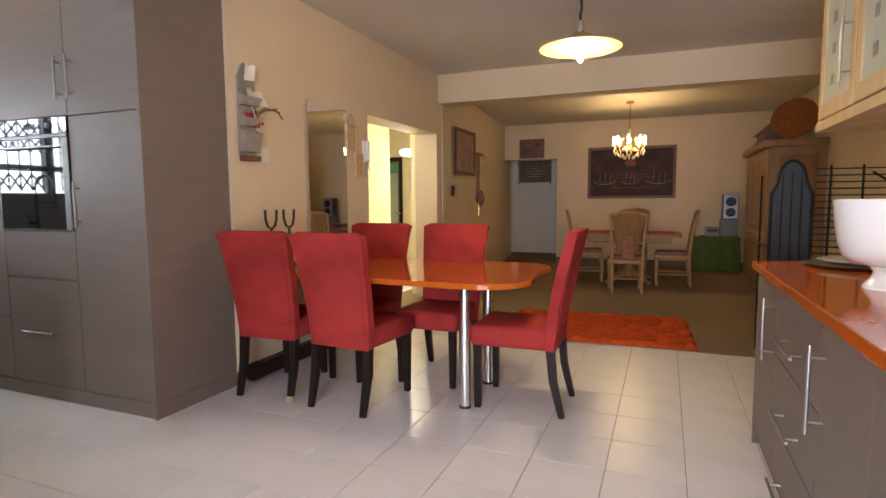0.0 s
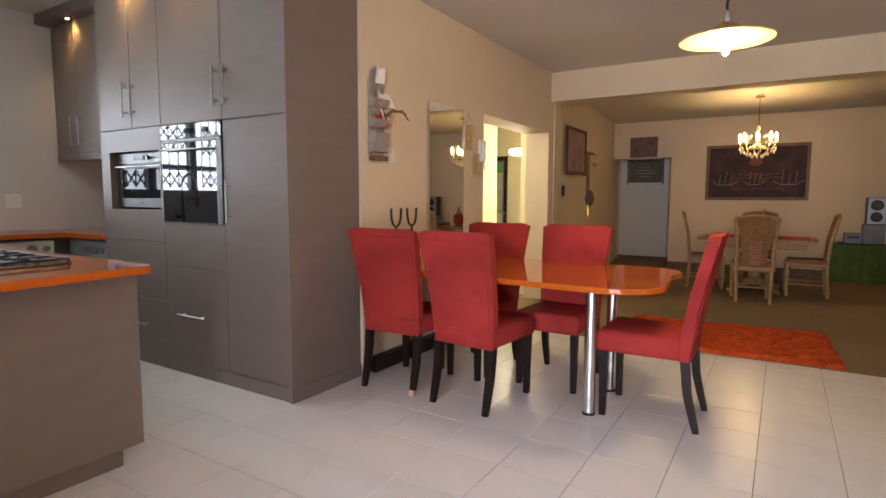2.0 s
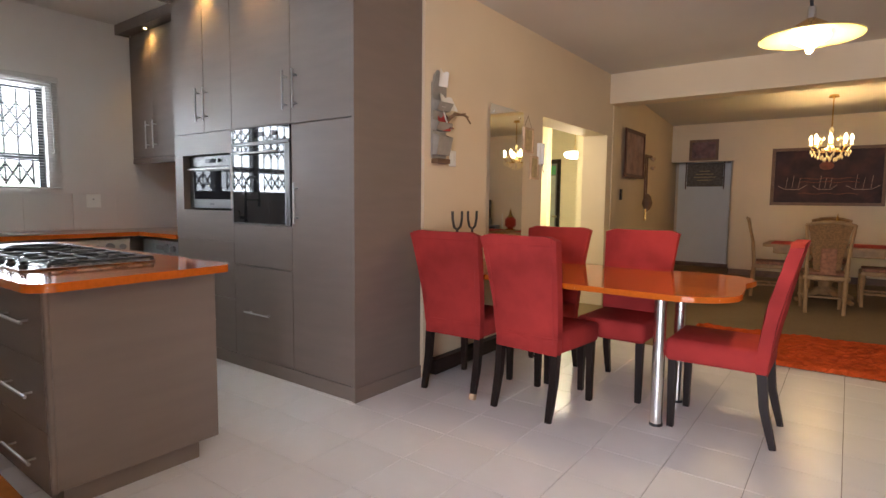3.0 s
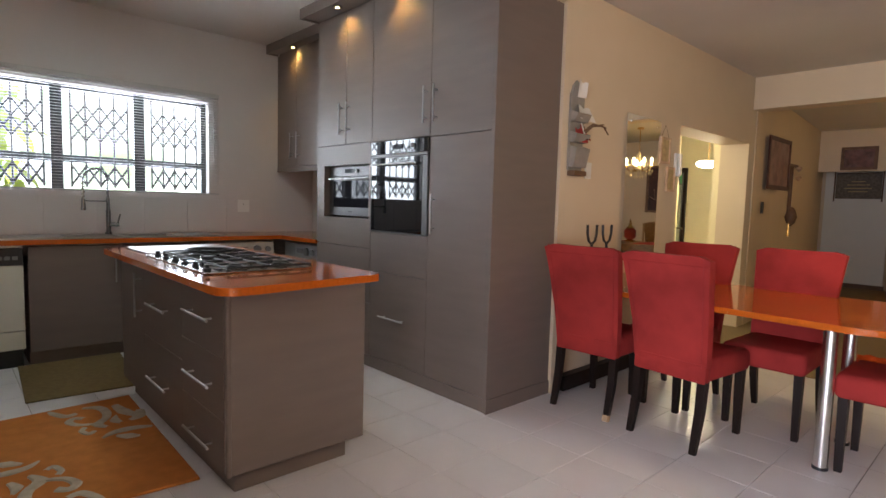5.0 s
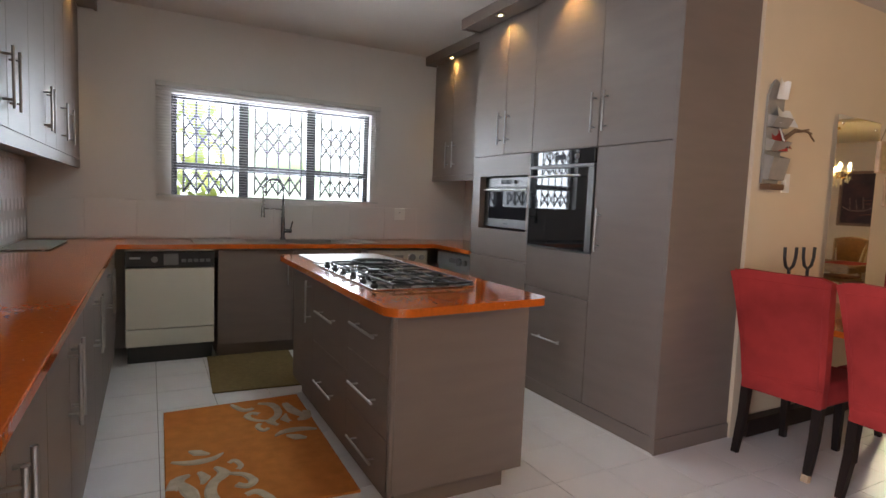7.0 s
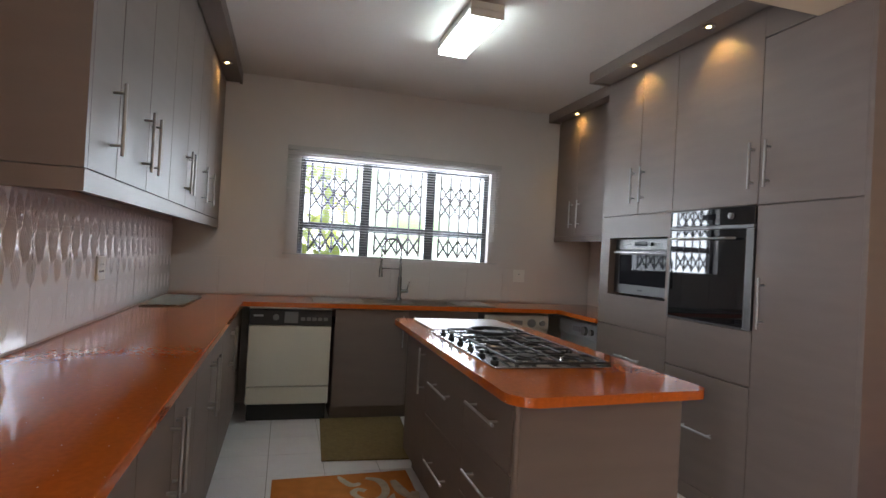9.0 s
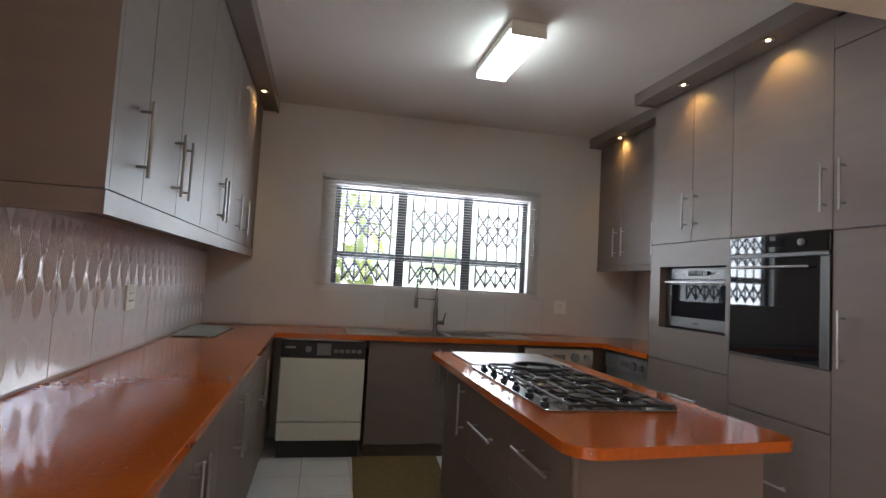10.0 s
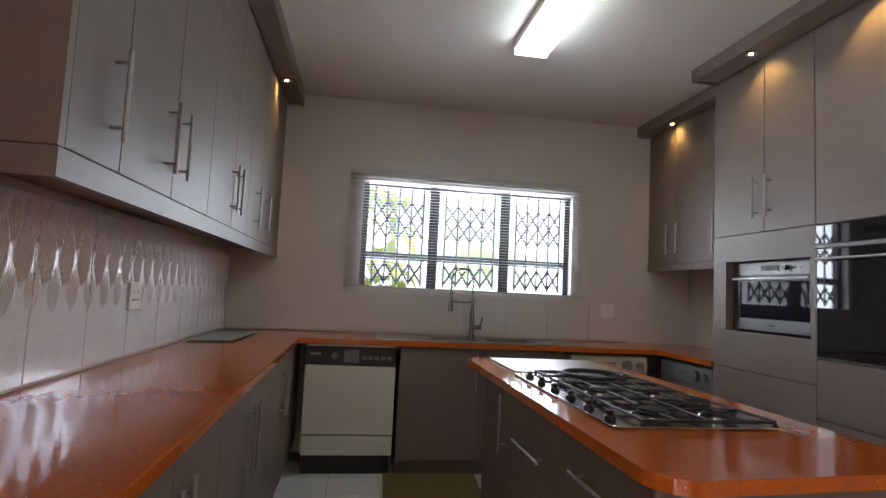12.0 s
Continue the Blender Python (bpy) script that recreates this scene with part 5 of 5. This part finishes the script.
part("threshold", box(-0.52, 0.48, -0.02, 0.04, 0.0, 0.08), "brownwood", t, "dark wooden threshold")
t = thing("woven_picture", pose(-2.66, 12.33, 0), "grey woven hanging on the white door", "picture")
M["woven"] = mat("grey woven cloth", (0.17, 0.14, 0.11), 0.9, vary=0.3, scale=30, bump=0.5, bump_scale=90)
part("cloth", box(-0.33, 0.33, -0.01, 0.025, 1.63, 2.10, 0.003), "woven", t)
for k, w in enumerate((0.14, 0.2, 0.17, 0.1)):
    part("stripe", box(-w, w, -0.013, -0.01, 1.75 + k * 0.06, 1.765 + k * 0.06), "parch", t)
for x in (-0.35, 0.35):
    part("pole", rod((x, 0.0, 1.58), (x, 0.0, 2.13), 0.012, sides=6), "brownwood", t)


def far_picture(name, x0, x1, z0, z1, label, frame_mat, fill, w, y=FY):
    t = thing(name, pose(0, y, 0), label, "picture")
    bm = bmesh.new()
    for a in ((x0, x0 + w, z0, z1), (x1 - w, x1, z0, z1), (x0 + w, x1 - w, z0, z0 + w), (x0 + w, x1 - w, z1 - w, z1)):
        add_box(bm, a[0], a[1], -0.03, -0.001, a[2], a[3], 0.003)
    part("frame", bm, frame_mat, t)
    part("picture", box(x0 + w, x1 - w, -0.015, -0.001, z0 + w, z1 - w), fill, t)
    return t


far_picture("small_picture", -2.74, -2.25, 2.08, 2.46, "small dark landscape in a brown frame", "brownwood", "dusk", 0.045)
t = far_picture("large_picture", -1.41, 0.14, 1.27, 2.24, "large dark batik picture of boats in a wooden frame", "brownwood", "batik", 0.05)
M["line"] = mat("pale painted line", (0.30, 0.20, 0.17), 0.7, vary=0.2)
M["ember"] = mat("ember paint", (0.20, 0.06, 0.035), 0.7, vary=0.3, scale=12)
rng = random.Random(8)
for x, s in ((-1.1, 1), (-0.65, 0.8), (-0.15, 1.1)):
    part("painted_boat", tube([(x - 0.2 * s, -0.017, 1.60), (x - 0.1 * s, -0.017, 1.54), (x + 0.1 * s, -0.017, 1.54), (x + 0.2 * s, -0.017, 1.61)], 0.006, 4), "line", t)
    for k in range(3):
        xx = x + (k - 1) * 0.09 * s
        part("painted_mast", rod((xx, -0.017, 1.56), (xx + 0.02, -0.017, 1.72 + 0.06 * rng.random()), 0.003, sides=4), "line", t)
part("painted_sun", slab([(-0.64 + 0.1 * math.cos(k * math.tau / 20), 0.0 + 0.07 * math.sin(k * math.tau / 20)) for k in range(20)], 0.0, 0.002), "ember", t)
scene.objects["painted_sun"].matrix_basis = pose(0, -0.018, 1.93, 90, 0, 0)
for z in (1.72, 1.66, 1.47):
    part("painted_ripple", tube([(-1.0 + k * 0.08, -0.017, z + 0.012 * math.sin(k * 1.7)) for k in range(11)], 0.005, 4), "ember", t)
structure("baseboard", box(-2.0, 1.78, FY - 0.015, FY - 0.001, 0.004, 0.11), "brownwood", "dark brown wooden baseboard")

# chandelier
CX, CY = -0.55, 9.2
M["crystal"] = mat("glass crystal", (0.85, 0.72, 0.42), 0.08, vary=0.1, scale=40, coat=0.5, spec=0.8)
t = thing("chandelier", pose(CX, CY, 0), "lit brass chandelier with glass drops", "chandelier")
part("canopy", lathe([(0.06, 2.71), (0.05, 2.74), (0.0, 2.748)], 18), "brass", t, "", True)
part("rod", rod((0, 0, 2.3), (0, 0, 2.73), 0.008), "brass", t, "", True)
part("column", lathe([(0.0, 1.98), (0.03, 2.0), (0.05, 2.04), (0.02, 2.1), (0.035, 2.16), (0.015, 2.22), (0.03, 2.28), (0.01, 2.32)], 16), "crystal", t, "", True)
for k in range(8):
    a = k * math.tau / 8
    c, s = math.cos(a), math.sin(a)
    p = part("arm", tube([(0.03 * c, 0.03 * s, 2.05), (0.1 * c, 0.1 * s, 1.99), (0.18 * c, 0.18 * s, 2.0), (0.22 * c, 0.22 * s, 2.07)], 0.007, 6), "brass", t, "", True)
    part("cup", lathe([(0.012, 2.065), (0.035, 2.08), (0.03, 2.085), (0.0, 2.08)], 12, (0.22 * c, 0.22 * s, 0)), "crystal", p, "", True)
    part("candle_bulb", lathe([(0.012, 2.085), (0.012, 2.14), (0.02, 2.16), (0.017, 2.19), (0.0, 2.22)], 10, (0.22 * c, 0.22 * s, 0)), "bulb", p, "glowing candle bulb", True)
    for r, z in ((0.22, 2.0), (0.2, 1.96), (0.13, 1.93), (0.07, 1.9), (0.17, 2.1), (0.12, 2.18), (0.09, 2.03)):
        part("drop", lathe([(0.0, z - 0.045), (0.013, z - 0.015), (0.006, z + 0.012), (0.0, z + 0.02)], 6, (r * math.cos(a + r), r * math.sin(a + r), 0)), "crystal", p)
lamp("chandelier_light", "POINT", ROOM @ pose(CX, CY, 2.13), 46, (1, 0.62, 0.25), radius=0.05)

# carved table and chairs
M["limed"] = mat("limed carved wood", (0.34, 0.20, 0.085), 0.6, vary=0.2, scale=14)
M["wicker"] = mat("woven wicker", (0.24, 0.12, 0.04), 0.8, vary=0.35, scale=60, bump=0.8, bump_scale=120)
M["seatcloth"] = mat("patterned seat cloth", (0.30, 0.13, 0.07), 0.9, vary=0.3, scale=30)
M["redcloth"] = mat("red table cloth", (0.42, 0.03, 0.025), 0.85, vary=0.12, scale=14)


def carved_chair(m, label):
    t = thing("carved_chair", m, label, "chair", "carved chairs round the far table")
    for x in (-0.2, 0.2):
        part("leg", tube([(x, 0.42, 0), (x, 0.43, 0.2), (x * 1.02, 0.42, 0.42)], [0.02, 0.024, 0.03], 8), "limed", t, "", True)
        part("back_post", tube([(x * 0.92, -0.03, 0), (x * 0.95, 0.0, 0.42), (x * 1.0, -0.03, 0.75), (x * 1.15, -0.1, 1.06)], [0.02, 0.024, 0.02, 0.018], 8), "limed", t, "", True)
        part("stretcher", rod((x * 0.94, 0.0, 0.17), (x * 0.97, 0.42, 0.17), 0.012, sides=6), "limed", t)
    part("cross_stretcher", rod((-0.19, 0.2, 0.17), (0.19, 0.2, 0.17), 0.012, sides=6), "limed", t)
    part("seat_frame", box(-0.23, 0.23, -0.02, 0.45, 0.40, 0.455, 0.012, 2), "limed", t, "", True)
    part("seat_pad", box(-0.21, 0.21, 0.01, 0.43, 0.455, 0.495, 0.015, 2), "seatcloth", t, "patterned seat pad", True)
    bm = bmesh.new()
    rows = []
    for j in range(7):
        v = j / 6
        w = 0.13 + 0.085 * v ** 1.5
        rows.append([bm.verts.new((u * w, -0.01 - 0.085 * v ** 1.6 + o, 0.52 + 0.53 * v + (0.035 * (1 - u * u) if j == 6 else 0))) for o in (0.0, 0.016) for u in (-1, -0.5, 0, 0.5, 1)])
    for a, b in zip(rows, rows[1:]):
        for k in range(4):
            bm.faces.new((a[k], a[k + 1], b[k + 1], b[k]))
            bm.faces.new((a[k + 6], a[k + 5], b[k + 5], b[k + 6]))
        bm.faces.new((a[4], a[9], b[9], b[4]))
        bm.faces.new((a[5], a[0], b[0], b[5]))
    for k in range(4):
        bm.faces.new((rows[-1][k], rows[-1][k + 1], rows[-1][k + 6], rows[-1][k + 5]))
    part("wicker_back", bm, "wicker", t, "woven wicker back panel")
    part("crest_rail", tube([(-0.23, -0.1, 1.05), (-0.12, -0.11, 1.08), (0, -0.115, 1.09), (0.12, -0.11, 1.08), (0.23, -0.1, 1.05)], 0.018, 8), "limed", t, "", True)
    return t


c = carved_chair(pose(-0.47, 7.95, 0, 0, 0, 8), "carved pale chair with a wicker back and draped cloth")
part("draped_cloth", box(-0.07, 0.08, -0.075, -0.035, 0.47, 0.78, 0.008), "seatcloth", c, "patterned cloth draped over the back")
carved_chair(pose(-1.33, 9.05, 0, 0, 0, -82), "carved pale chair with a wicker back")
carved_chair(pose(0.30, 9.0, 0, 0, 0, 92), "carved pale chair with a flared wicker back")
carved_chair(pose(-0.5, 10.15, 0, 0, 0, 180), "carved pale chair on the far side of the table")
t = thing("carved_table", pose(-0.5, 9.05, 0), "pale carved dining table on a turned pedestal", "table")
part("tabletop", slab(rounded(-0.7, 0.7, -0.5, 0.5, (0.12,) * 4), 0.72, 0.755, 0.006), "limed", t)
part("apron", box(-0.58, 0.58, -0.38, 0.38, 0.63, 0.72, 0.01), "limed", t)
part("pedestal", lathe([(0.14, 0.1), (0.07, 0.2), (0.1, 0.34), (0.05, 0.45), (0.09, 0.63)], 18), "limed", t, "", True)
for k in range(4):
    a = radians(45 + 90 * k)
    part("foot", tube([(0.08 * math.cos(a), 0.08 * math.sin(a), 0.15), (0.25 * math.cos(a), 0.25 * math.sin(a), 0.09), (0.42 * math.cos(a), 0.42 * math.sin(a), 0.03)], [0.05, 0.04, 0.03], 8), "limed", t, "", True)
for x in (-0.42, 0.42):
    m = thing("place_mat", pose(-0.5 + x, 9.05, 0.755), "red place mat on the carved table", "place mat", "red place mats")
    part("cloth", slab(rounded(-0.2, 0.2, -0.33, 0.33, (0.02,) * 4, 3), 0.001, 0.006), "redcloth", m)
t = thing("glass_lantern", pose(-0.42, 9.3, 0.755), "red glass lantern on the carved table", "lantern")
part("base", lathe([(0.09, 0), (0.09, 0.02), (0.03, 0.04)], 18), "brass", t, "", True)
part("body", lathe([(0.06, 0.04), (0.1, 0.08), (0.1, 0.2), (0.06, 0.24)], 18), "redpaper", t, "red glass body", True)
part("finial", lathe([(0.07, 0.24), (0.03, 0.28), (0.012, 0.36), (0.0, 0.42)], 14), "brass", t, "", True)

# green-clothed side table, speakers
M["green"] = mat("green table cloth", (0.06, 0.11, 0.022), 0.9, vary=0.2, scale=7, bump=0.3, bump_scale=40)
t = thing("side_table", pose(0.78, 10.95, 0), "low table under a green cloth", "table")
bm = bmesh.new()
n = 48
top, low = [], []
for k in range(n):
    a = k * math.tau / n
    r = 1 / max(abs(math.cos(a)) / 0.36, abs(math.sin(a)) / 0.28)
    top.append(bm.verts.new((r * math.cos(a), r * math.sin(a), 0.60)))
    q = r * (1.06 + 0.05 * math.sin(a * 11))
    low.append(bm.verts.new((q * math.cos(a), q * math.sin(a), 0.02)))
for k in range(n):
    bm.faces.new((low[k], low[(k + 1) % n], top[(k + 1) % n], top[k]))
bm.faces.new(top)
part("cloth", bm, "green", t)
for x in (-0.3, 0.3):
    for y in (-0.22, 0.22):
        part("leg", rod((x, y, 0), (x, y, 0.59), 0.02, sides=6), "brownwood", t)
t = thing("loudspeaker", pose(1.0, 11.0, 0.6), "silver-fronted loudspeaker on the green table", "loudspeaker")
part("cabinet", box(-0.12, 0.12, -0.1, 0.12, 0.3, 0.72, 0.006), "black", t)
part("baffle", box(-0.11, 0.11, -0.108, -0.1, 0.31, 0.71), "silver", t)
for z, r in ((0.42, 0.075), (0.6, 0.08)):
    bm = lathe([(r, 0.0), (r, 0.012), (r * 0.8, 0.004), (r * 0.3, -0.006), (0, 0.004)], 20)
    bmesh.ops.transform(bm, matrix=pose(0, -0.112, z, 90), verts=bm.verts)
    part("cone", bm, "black", t, "", True)
part("stereo_base", box(-0.15, 0.12, -0.1, 0.12, 0.0, 0.3, 0.006), "grey", t)
t = thing("music_player", pose(0.74, 10.95, 0.6), "dark stacked music player on the green table", "stereo")
part("case", box(-0.12, 0.1, -0.1, 0.1, 0.0, 0.16, 0.005), "grey", t)
part("display", box(-0.09, 0.07, -0.104, -0.1, 0.08, 0.13), "black", t)
t = thing("white_candle", pose(0.5, 10.9, 0.6), "tall cream candle on the green table", "candle")
part("candle", rod((0, 0, 0), (0.0, 0, 0.42), 0.018, 0.013), "cream", t, "", True)
part("dish", lathe([(0.05, 0), (0.08, 0.015), (0.0, 0.006)], 16), "china", t, "", True)

# armoire
M["pine"] = mat("warm carved pine", (0.30, 0.165, 0.07), 0.5, vary=0.2, scale=8, stretch=(1, 1, 0.2))
# pine with shade put into its colour, for the arched and side panels
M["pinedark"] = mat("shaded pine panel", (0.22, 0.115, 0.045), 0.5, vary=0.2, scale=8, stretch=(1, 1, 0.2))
t = thing("armoire", pose(0, 0, 0), "large carved pine armoire with arched door panels", "armoire")
AX, A0, A1 = 1.15, 8.35, 10.35
part("body", box(AX + 0.02, 1.77, A0, A1, 0.08, 1.9), "pine", t)
part("base", box(AX - 0.02, 1.77, A0 - 0.02, A1 + 0.02, 0, 0.08, 0.004), "pine", t)
part("cornice", slab([(AX - 0.06, A0 - 0.06), (1.775, A0 - 0.06), (1.775, A1 + 0.06), (AX - 0.06, A1 + 0.06)], 1.9, 2.0, 0.02), "pine", t)
for k in range(4):
    y0 = A0 + 0.03 + k * 0.485
    d = part("door", box(AX, AX + 0.02, y0, y0 + 0.47, 0.85, 1.86, 0.003), "pine", t)
    out = [(y0 + 0.08, 0.93), (y0 + 0.39, 0.93)] + [(y0 + 0.235 + 0.155 * math.cos(radians(a)), 1.65 + 0.13 * math.sin(radians(a))) for a in range(0, 181, 20)]
    bm = bmesh.new()
    f = [bm.verts.new((AX - 0.004, y, z)) for y, z in out]
    b = [bm.verts.new((AX + 0.001, y, z)) for y, z in out]
    bm.faces.new(f[::-1])
    for i in range(len(f)):
        bm.faces.new((f[i], f[(i + 1) % len(f)], b[(i + 1) % len(b)], b[i]))
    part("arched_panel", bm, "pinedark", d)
    part("lower_door", box(AX, AX + 0.02, y0, y0 + 0.47, 0.12, 0.62, 0.003), "pine", t)
    q = part("drawer", box(AX, AX + 0.02, y0, y0 + 0.47, 0.64, 0.83, 0.003), "pine", t)
    part("knob", rod((AX - 0.025, y0 + 0.235, 0.735), (AX, y0 + 0.235, 0.735), 0.015, sides=10), "brass", q)
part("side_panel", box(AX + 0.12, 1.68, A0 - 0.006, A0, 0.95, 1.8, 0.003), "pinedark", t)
M["copper"] = mat("hammered copper tray", (0.34, 0.13, 0.05), 0.4, 0.6, vary=0.2, scale=20)
t = thing("round_tray", pose(1.45, 8.55, 2.0), "round reddish tray standing on the armoire", "tray")
bm = lathe([(0.0, 0.0), (0.24, 0.0), (0.27, 0.02), (0.24, 0.015), (0.0, 0.012)], 28)
bmesh.ops.transform(bm, matrix=pose(0, 0, 0.265, 75, 0, -25), verts=bm.verts)
part("tray", bm, "copper", t, "", True)
t = thing("toy_house", pose(1.3, 9.3, 2.0), "dark wooden house ornament on the armoire", "ornament")
part("walls", box(-0.12, 0.12, -0.3, 0.3, 0, 0.16), "brownwood", t)
bm = bmesh.new()
v = [bm.verts.new(c) for c in ((-0.17, -0.35, 0.16), (0.17, -0.35, 0.16), (0, -0.35, 0.32), (-0.17, 0.35, 0.16), (0.17, 0.35, 0.16), (0, 0.35, 0.32))]
for f in ((0, 1, 2), (5, 4, 3), (0, 2, 5, 3), (2, 1, 4, 5), (1, 0, 3, 4)):
    bm.faces.new([v[i] for i in f])
part("roof", bm, "brownwood", t)
t = thing("ship_ornament", pose(1.3, 10.1, 2.0), "small carved ornament on the armoire", "ornament")
part("hull", lathe([(0.06, 0), (0.1, 0.06), (0.05, 0.14), (0.07, 0.2), (0.0, 0.26)], 12), "brass", t, "", True)
t = thing("white_plate", pose(1.35, 8.95, 2.0), "white plate lying on the armoire", "plate")
part("plate", lathe([(0.08, 0), (0.15, 0.015), (0.14, 0.02), (0.0, 0.01)], 20), "china", t, "", True)

# black wire cage
M["wire"] = mat("black wire", (0.012, 0.011, 0.012), 0.4, 0.5, vary=0.1)
M["smoke"] = mat("dark mesh panel", (0.02, 0.024, 0.032), 0.6, vary=0.3, scale=50)
t = thing("wire_cage", pose(0.69, 4.97, 0), "tall black wire cage with an arched top", "cage")
arch = [(0.0, 0, 0.0), (0.0, 0, 1.3)] + [(0.13 - 0.09 * math.cos(radians(a)), 0, 1.38 + 0.16 * math.sin(radians(a))) for a in range(0, 181, 20)] + [(0.26, 0, 1.3), (0.26, 0, 0.0)]
part("arch_frame", tube(arch, 0.011, 8), "wire", t, "", True)
bm = bmesh.new()
f = [bm.verts.new((x, 0.004, z)) for x, y, z in arch]
b = [bm.verts.new((x, 0.012, z)) for x, y, z in arch]
bm.faces.new(f)
bm.faces.new(b[::-1])
for i in range(len(f)):
    bm.faces.new((f[i], b[i], b[(i + 1) % len(b)], f[(i + 1) % len(f)]))
part("mesh_panel", bm, "smoke", t, "dark mesh panel")
for k in range(3):
    part("upright", rod((0.07 + k * 0.06, -0.002, 0.1), (0.07 + k * 0.06, -0.002, 1.45), 0.004, sides=6), "wire", t)
for k in range(26):
    part("cross_wire", rod((0.27, 0.0, 0.3 + k * 0.047), (0.85, 0.0, 0.3 + k * 0.047), 0.0045, sides=6), "wire", t)
for x in (0.36, 0.55, 0.85):
    part("upright", rod((x, -0.006, 0), (x, -0.006, 1.5), 0.008, sides=6), "wire", t)
for x in (0.0, 0.85):
    for z in (0.3, 0.9):
        part("side_bar", rod((x, 0, z), (x, 0.45, z), 0.008, sides=6), "wire", t)
    part("rear_post", rod((x, 0.45, 0), (x, 0.45, 1.45), 0.009, sides=6), "wire", t)
part("scroll", tube([(0.6 + 0.2 * math.sin(k * 0.35), -0.01, 1.0 + k * 0.05) for k in range(10)], 0.008, 6), "wire", t, "", True)

# shaggy rug
M["shag"] = mat("shaggy orange pile", (0.50, 0.075, 0.016), 1.0, vary=0.35, scale=9, bump=1.0, bump_scale=60, dirt=(0.30, 0.03, 0.01), dirt_scale=8, dirt_amount=0.6, spec=0.1)
t = thing("shaggy_rug", pose(-0.62, 5.74, 0.004, 0, 0, 3), "shaggy burnt orange rug on the carpet edge", "rug")
bm = bmesh.new()
rng = random.Random(2)
nu, nv = 60, 46
g = []
for j in range(nv + 1):
    g.append([])
    for i in range(nu + 1):
        x, y = (i / nu - 0.5) * 1.7, (j / nv - 0.5) * 1.22
        e = min(i, nu - i, j, nv - j)
        z = 0.005 if e == 0 else 0.03 + rng.uniform(-0.009, 0.012) + 0.012 * noise.noise(Vector((x * 5, y * 5, 0)))
        g[-1].append(bm.verts.new((x + rng.uniform(-0.008, 0.008) * (1 if e else 1.6), y + rng.uniform(-0.008, 0.008) * (1 if e else 1.6), z)))
for j in range(nv):
    for i in range(nu):
        bm.faces.new((g[j][i], g[j][i + 1], g[j + 1][i + 1], g[j + 1][i]))
part("rug_body", bm, "shag", t)

# ---- floor tiles ----
place_room()
floor = scene.objects["floor"]
S, GAP = 0.327, 0.004
tile_mesh = None
rest = bmesh.new()
made = 0
cells = []
ox, oy = -0.385, 3.885
for i in range(-18, 9):
    for j in range(-21, 5):
        x0, y0 = ox + i * S, oy + j * S
        if x0 + S > WX and x0 < 0.85 and y0 + S > -2.6 and y0 < 5.045:
            cells.append((x0, y0))
cells.sort(key=lambda c: (c[0] + 1.6) ** 2 * 0.6 + (c[1] - 2.4) ** 2)
for x0, y0 in cells:
    top = min(y0 + S - GAP, 5.045)
    if made < 300 and top - y0 > S - GAP - 0.001:
        if tile_mesh is None:
            o = part("tile", box(0, S - GAP, 0, S - GAP, -0.006, 0.0, 0.0006), "tile", floor)
            tile_mesh = o.data
        else:
            o = new("tile", tile_mesh)
            o.parent = floor
        o.location = (x0, y0, random.uniform(-0.0006, 0.0))
        made += 1
    elif top > y0:
        add_box(rest, x0, x0 + S - GAP, y0, top, -0.006, -0.0003)
tagged(part("outer_tiles", rest, "tile", floor), kind="stuff")
